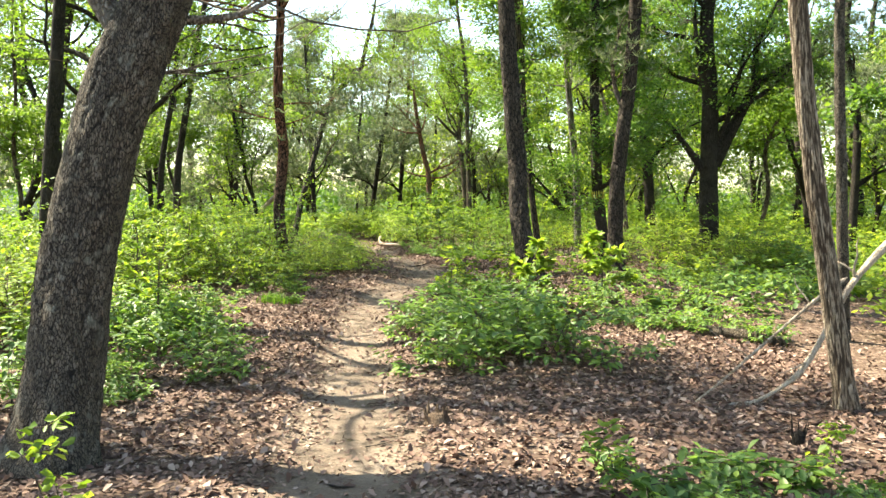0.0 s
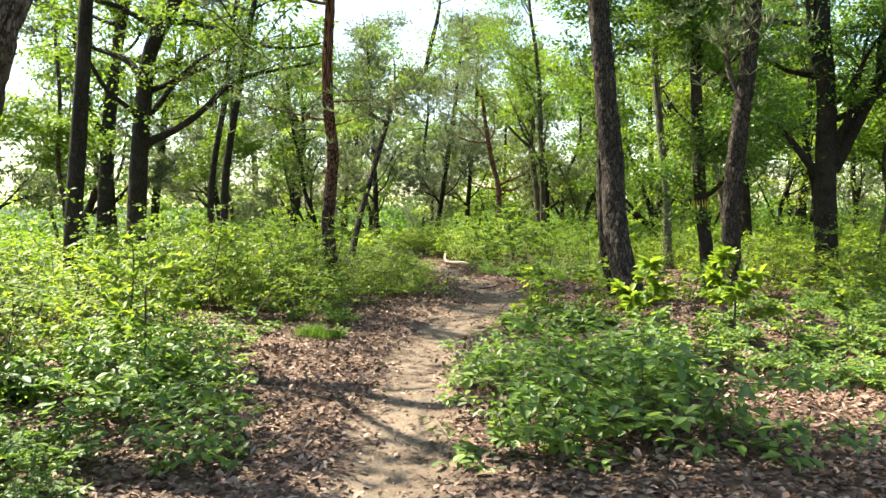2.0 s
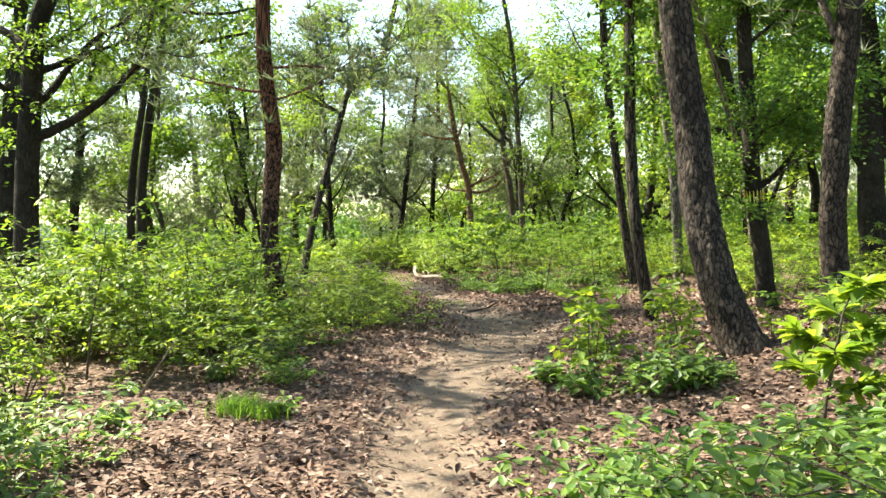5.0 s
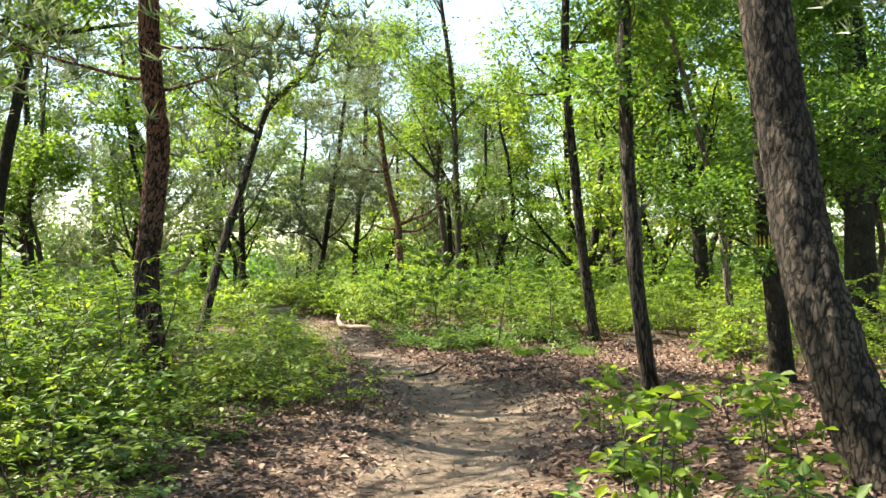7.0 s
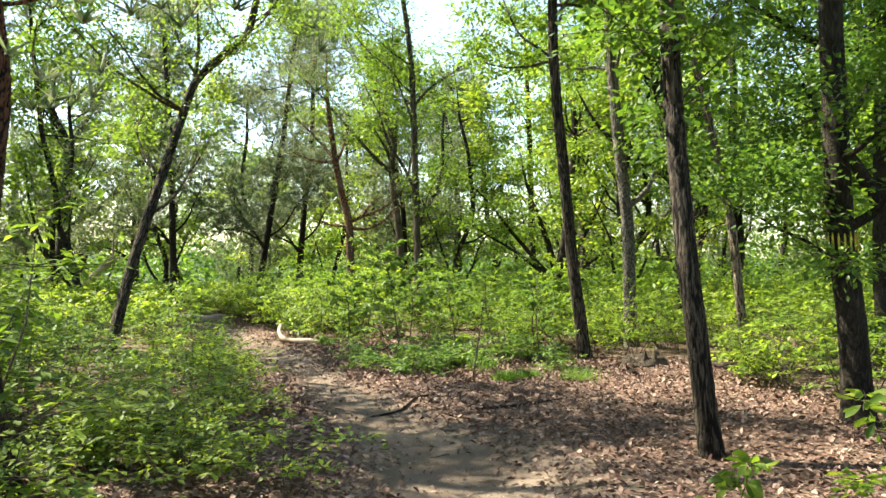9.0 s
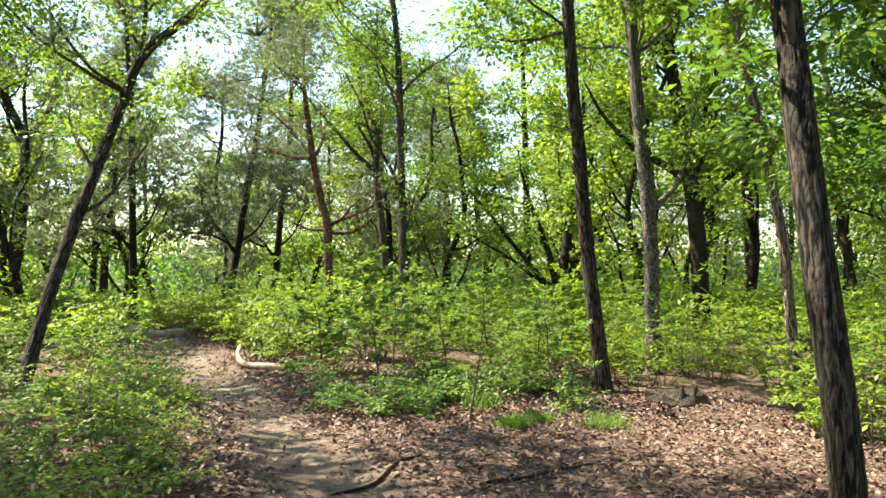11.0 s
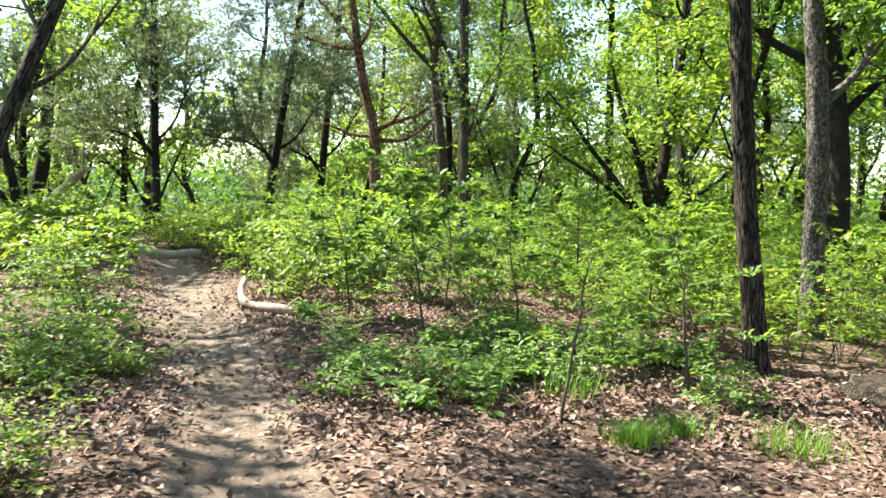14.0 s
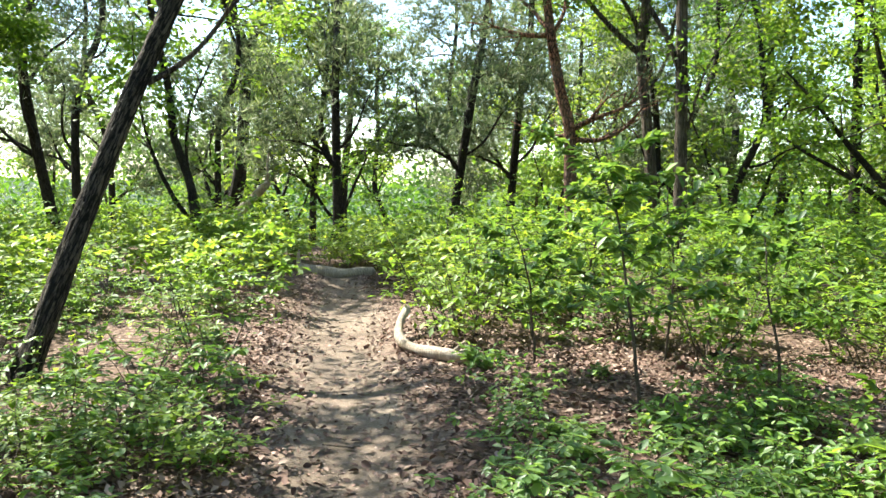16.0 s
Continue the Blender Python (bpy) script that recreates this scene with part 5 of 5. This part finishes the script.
# ---- ferns, grass and saplings ----
def fern(x, y, size, seed):
    rng = np.random.default_rng(seed)
    top = thing("fern", "dark green fern with arching fronds on the leaf litter", "fern", g(x, y, -0.01))
    for k in range(9):
        a = k * 0.7 + rng.uniform(-0.2, 0.2)
        n = 18
        s = np.linspace(0, 1, n)
        ln = np.stack([np.cos(a) * s * size, np.sin(a) * s * size, size * (1.05 * s - 0.75 * s ** 2.2)], 1)
        side = np.array((-math.sin(a), math.cos(a), 0.1))
        at = np.repeat(ln[2:], 2, 0)
        out = np.tile(np.stack([side, -side]), (n - 2, 1)) + np.array((math.cos(a), math.sin(a), 0)) * 0.3
        length = np.repeat(np.sin(np.pi * (s[2:] * 0.85 + 0.12)), 2) * size * 0.34
        lv = blades(rng, at, length, out, 0.3, 0.1, 0.95)
        part("frond", mesh_pair("frond", lv, tube(ln, np.linspace(0.004, 0.001, n), 3), LEAF_DARK, TWIG), top)
    return top


def grass_tuft(label, x, y, height, count, wide, seed):
    rng = np.random.default_rng(seed)
    a = rng.uniform(0, 2 * math.pi, count)
    lean = rng.uniform(0.05, 0.6, count)
    at = np.stack([rng.normal(0, wide, count), rng.normal(0, wide, count), np.zeros(count)], 1)
    out = np.stack([np.cos(a) * lean, np.sin(a) * lean, np.ones(count)], 1)
    d = out / np.linalg.norm(out, axis=1)[:, None]
    s = np.stack([-np.sin(a), np.cos(a), 0 * a], 1) * 0.0028
    hgt = height * rng.uniform(0.5, 1.1, (count, 1))
    flop = np.stack([np.cos(a), np.sin(a), -0.55 + 0 * a], 1) * hgt * 0.3
    v = np.stack([at - s, at + s, at + d * hgt * 0.55 - s * 0.8, at + d * hgt * 0.55 + s * 0.8, at + d * hgt + flop], 1).reshape(-1, 3)
    f = (np.arange(count)[:, None, None] * 5 + np.array([(0, 1, 3), (0, 3, 2), (2, 3, 4)])[None]).reshape(-1, 3)
    top = thing("grass_tuft", label, "grass", g(x, y, -0.01), 0, "grass tufts")
    part("grass", mesh_of("grass", v, f, LEAF_GRASS, False), top)
    return top


fern(0.29, 22.4, 0.42, 301)
fern(0.75, 22.75, 0.36, 302)
grass_tuft("bright green tuft of fine grass by the path", -2.4, 11.15, 0.2, 420, 0.08, 311)
grass_tuft("bright green tuft of fine grass by the path", -2.18, 11.05, 0.17, 300, 0.06, 312)
grass_tuft("dense green grass tuft in the dead leaves", 1.05, 19.95, 0.19, 420, 0.08, 313)
grass_tuft("thin grass tuft beside the dead leaves", 1.35, 20.1, 0.2, 200, 0.09, 314)
grass_tuft("thin grass tuft beside the dead leaves", 1.9, 19.75, 0.24, 200, 0.12, 315)
grass_tuft("thin grass tuft on the forest floor", 0.95, 21.1, 0.28, 150, 0.12, 316)


def sapling(label, x, y, height, tiers, reach, leaf, leaf_mat, seed, wide=0.45, lean=(0.0, 0.0)):
    """A young tree: a thin stem with side sprays in tiers."""
    rng = np.random.default_rng(seed)
    top = thing("sapling", label, "sapling", g(x, y, -0.03), 0, "saplings")
    stem = limb_line(rng, (0, 0, 0), (lean[0], lean[1], 1), height, 0.15, 0.07, 12)
    part("stem", mesh_of("stem", *tube(smooth_line(stem, 0.04), np.linspace(0.013, 0.004, len(smooth_line(stem, 0.04))), 8, 0.05, 5, seed), TWIG), top)
    for k in range(tiers):
        p = stem[int((0.4 + 0.6 * k / tiers) * 11)]
        a = k * 2.4 + rng.uniform(-0.4, 0.4)
        ln = smooth_line(limb_line(rng, p, (math.cos(a), math.sin(a), 0.3), reach * rng.uniform(0.6, 1.1) * (1.1 - 0.5 * k / tiers), 0.0, 0.1, 7), 0.025)
        m = 52
        at = ln[(rng.uniform(0.25, 1, m) * (len(ln) - 1)).astype(int)]
        d = ln[-1] - ln[0]
        d /= np.linalg.norm(d)
        side = np.cross(d, (0, 0, 1.0))
        sign = rng.choice([-1, 1], m)[:, None]
        out = side * sign + d * 0.6 + rng.normal(0, 0.25, (m, 3))
        lv = blades(rng, at, np.full(m, leaf), out, wide, 0.1, 0.9, True)
        part("leaf_spray", mesh_pair("leaf_spray", lv, tube(ln, np.linspace(0.005, 0.0015, len(ln)), 3), leaf_mat, TWIG), top)
    return top


sapling("slender green sapling with layered leaf sprays", -0.03, 22.7, 1.85, 18, 0.8, 0.095, LEAF_SHRUB, 321)
sapling("thin forked sapling with fine feathery leaves", 1.38, 22.15, 1.35, 17, 1.15, 0.065, LEAF_OAK, 322, 0.4, (-0.15, 0.1))
sapling("thin sapling standing in dead leaves", 0.72, 20.45, 1.15, 10, 0.6, 0.06, LEAF_OAK, 323, 0.4, (0.05, 0))
sapling("thin dark-stemmed sapling in dead leaves", 1.75, 20.9, 1.3, 10, 0.6, 0.065, LEAF_SHRUB, 324)
sapling("leafy sapling in the thicket", -0.35, 25.6, 1.7, 16, 0.8, 0.085, LEAF_LIME, 325)
sapling("leafy sapling with broad green leaves near the fern", 0.95, 23.3, 1.3, 14, 0.75, 0.1, LEAF_SHRUB, 333)
sapling("leafy sapling with broad green leaves near the fern", -0.75, 23.9, 1.2, 13, 0.65, 0.095, LEAF_SHRUB, 334)
sapling("leafy sapling with broad green leaves in the thicket", 2.2, 23.0, 1.35, 14, 0.8, 0.09, LEAF_OAK, 335)
sapling("leafy sapling in the thicket", 0.3, 24.4, 1.5, 14, 0.75, 0.085, LEAF_OAK, 326)
sapling("leafy sapling in the thicket", 2.9, 24.5, 1.6, 14, 0.8, 0.085, LEAF_LIME, 327)
sapling("leafy light green sapling beside the path", -3.6, 9.2, 1.3, 12, 0.7, 0.075, LEAF_LIME, 328)
sapling("leafy light green sapling beside the path", -3.0, 8.2, 1.1, 12, 0.6, 0.075, LEAF_LIME, 329)
sapling("thin sapling beside the red pine", -4.2, 12.6, 1.4, 13, 0.7, 0.08, LEAF_LIME, 330)
sapling("young oak with broad leaves above the low plants", 1.0, 9.6, 0.95, 8, 0.4, 0.12, LEAF_LIME, 331)
sapling("young oak with broad leaves above the low plants", 2.0, 9.9, 0.9, 8, 0.4, 0.12, LEAF_LIME, 332)

# the faded yellow ring painted on an oak's bark
yellow_oak = [o for o in scene.objects if o.get("label", "").startswith("dark-barked oak with a faded yellow")][0]
paint = Nodes("yellow_paint")
paint.bsdf.inputs["Roughness"].default_value = 0.7
paint.link(paint.ramp(paint.noise(paint.coords(), 40, 4), [(0.35, (0.3, 0.25, 0.05)), (0.6, (0.62, 0.5, 0.06))]), paint.bsdf.inputs["Base Color"])
marks = []
ringer = np.random.default_rng(399)
for k in range(16):
    a = k * math.pi / 8
    z = np.linspace(1.5, 1.66, 5) + ringer.uniform(-0.02, 0.02)
    ln = np.stack([-0.165 - 0.06 * (z - 1.5) + 0.124 * math.cos(a), 0.124 * math.sin(a) + 0 * z, z], 1)
    marks.append(tube(ln, np.array((0.003, 0.009, 0.011, 0.01, 0.003)), 6))
part("paint_ring", mesh_of("paint_ring", *joined(marks), paint.mat), yellow_oak, "flaking yellow paint strokes round the bark")


# ---- dead leaves on the ground ----
leafy = np.random.default_rng(401)


def scatter(n, x0, x1, y0, y1):
    x, y = leafy.uniform(x0, x1, n), leafy.uniform(y0, y1, n)
    o = off_path(x, y)
    keep = leafy.random(n) < np.clip((o - 0.3) * 0.95, 0.1, 1.0)
    x, y = x[keep], y[keep]
    return np.stack([x, y, land(x, y) + leafy.uniform(0.002, 0.016, len(x))], 1)


def dead_blades(at):
    a = leafy.uniform(0, 2 * math.pi, len(at))
    out = np.stack([np.cos(a), np.sin(a), leafy.uniform(-0.15, 0.4, len(at))], 1)
    return blades(leafy, at, leafy.uniform(0.024, 0.066, len(at)), out, 0.6, 0.0, 0.72, True)


spots = np.vstack([scatter(27000, -3.6, 3.6, 2.0, 10.5), scatter(26000, -3.2, 4.2, 10.5, 21.5), scatter(17000, -3.6, 3.0, 19.8, 25.2), scatter(5000, -5, 0, 25.2, 30), scatter(6000, 3.6, 7, 4, 20), scatter(5000, -7, -3, 4, 14)])
tagged(new("leaf_litter", mesh_of("leaf_litter", *dead_blades(spots), DEAD_LEAF, False)), "curled brown dead oak leaves covering the forest floor", "leaf litter", "", "stuff")

bed = np.vstack([scatter(36000, -3.4, 3.4, 2.2, 9.5), scatter(34000, -3.0, 4.0, 9.5, 21.5), scatter(14000, -3.6, 2.6, 20.5, 26)])
bed[:, 2] -= 0.004
turn_of = leafy.uniform(0, 2 * math.pi, len(bed))
flat_leaves = blades(leafy, bed, leafy.uniform(0.035, 0.07, len(bed)), np.stack([np.cos(turn_of), np.sin(turn_of), leafy.uniform(-0.1, 0.22, len(bed))], 1), 0.5, 0.0, 0.8)
tagged(new("leaf_bed", mesh_of("leaf_bed", *flat_leaves, DEAD_LEAF, False)), "packed bed of flat brown dead leaves on the forest floor", "leaf litter", "", "stuff")

# leaf crumbs on the trodden earth
x, y = leafy.uniform(-1, 1, 16000), leafy.uniform(2.5, 29.5, 16000)
x = np.interp(y, PATH_Y, PATH_X) + x * 1.5 * np.interp(y, PATH_Y, PATH_W)
a = leafy.uniform(0, 2 * math.pi, len(x))
crumbs = blades(leafy, np.stack([x, y, land(x, y) + 0.004], 1), leafy.uniform(0.012, 0.035, len(x)), np.stack([np.cos(a), np.sin(a), 0.05 + 0 * a], 1), 0.5, 0.0, 0.9)
tagged(new("leaf_crumbs", mesh_of("leaf_crumbs", *crumbs, DEAD_LEAF, False)), "crumbled dead leaves trodden into the path", "leaf litter", "", "stuff")

# fallen twigs, past counting
pieces = []
for _ in range(420):
    x, y = leafy.uniform(-3.5, 3.8), leafy.uniform(3, 29)
    x += float(np.interp(y, PATH_Y, PATH_X))
    a, ln = leafy.uniform(0, 2 * math.pi), leafy.uniform(0.06, 0.3)
    tw = limb_line(leafy, g(x, y, 0.012), (math.cos(a), math.sin(a), 0.02), ln, 0, 0.12, 5)
    tw[:, 2] = land(tw[:, 0], tw[:, 1]) + 0.014
    pieces.append(tube(tw, np.linspace(1, 0.5, 5) * leafy.uniform(0.002, 0.005), 4))
tagged(new("fallen_twigs", mesh_of("fallen_twigs", *joined(pieces), TWIG)), "thin dry twigs strewn over the forest floor", "twigs", "", "stuff")

# the single dead leaves nearest to the walk
one = [mesh_of("fallen_leaf", *blades(leafy, np.zeros((1, 3)), np.array([0.062]), np.array([[1.0, 0, 0.1 * k]]), 0.42 + 0.06 * k, 0.0, 0.9, True), DEAD_LEAF, False) for k in range(4)]
for k in range(290):
    y = leafy.uniform(3.6, 12) if k < 180 else leafy.uniform(18.5, 23)
    x = float(np.interp(y, PATH_Y, PATH_X)) + leafy.choice([-1, 1]) * leafy.uniform(0.15, 1.6)
    ob = new("fallen_leaf", one[k % 4])
    ob.parent = ground
    ob.matrix_basis = pose(*g(x, y, 0.01), leafy.uniform(-20, 20), leafy.uniform(-20, 20), leafy.uniform(0, 360))
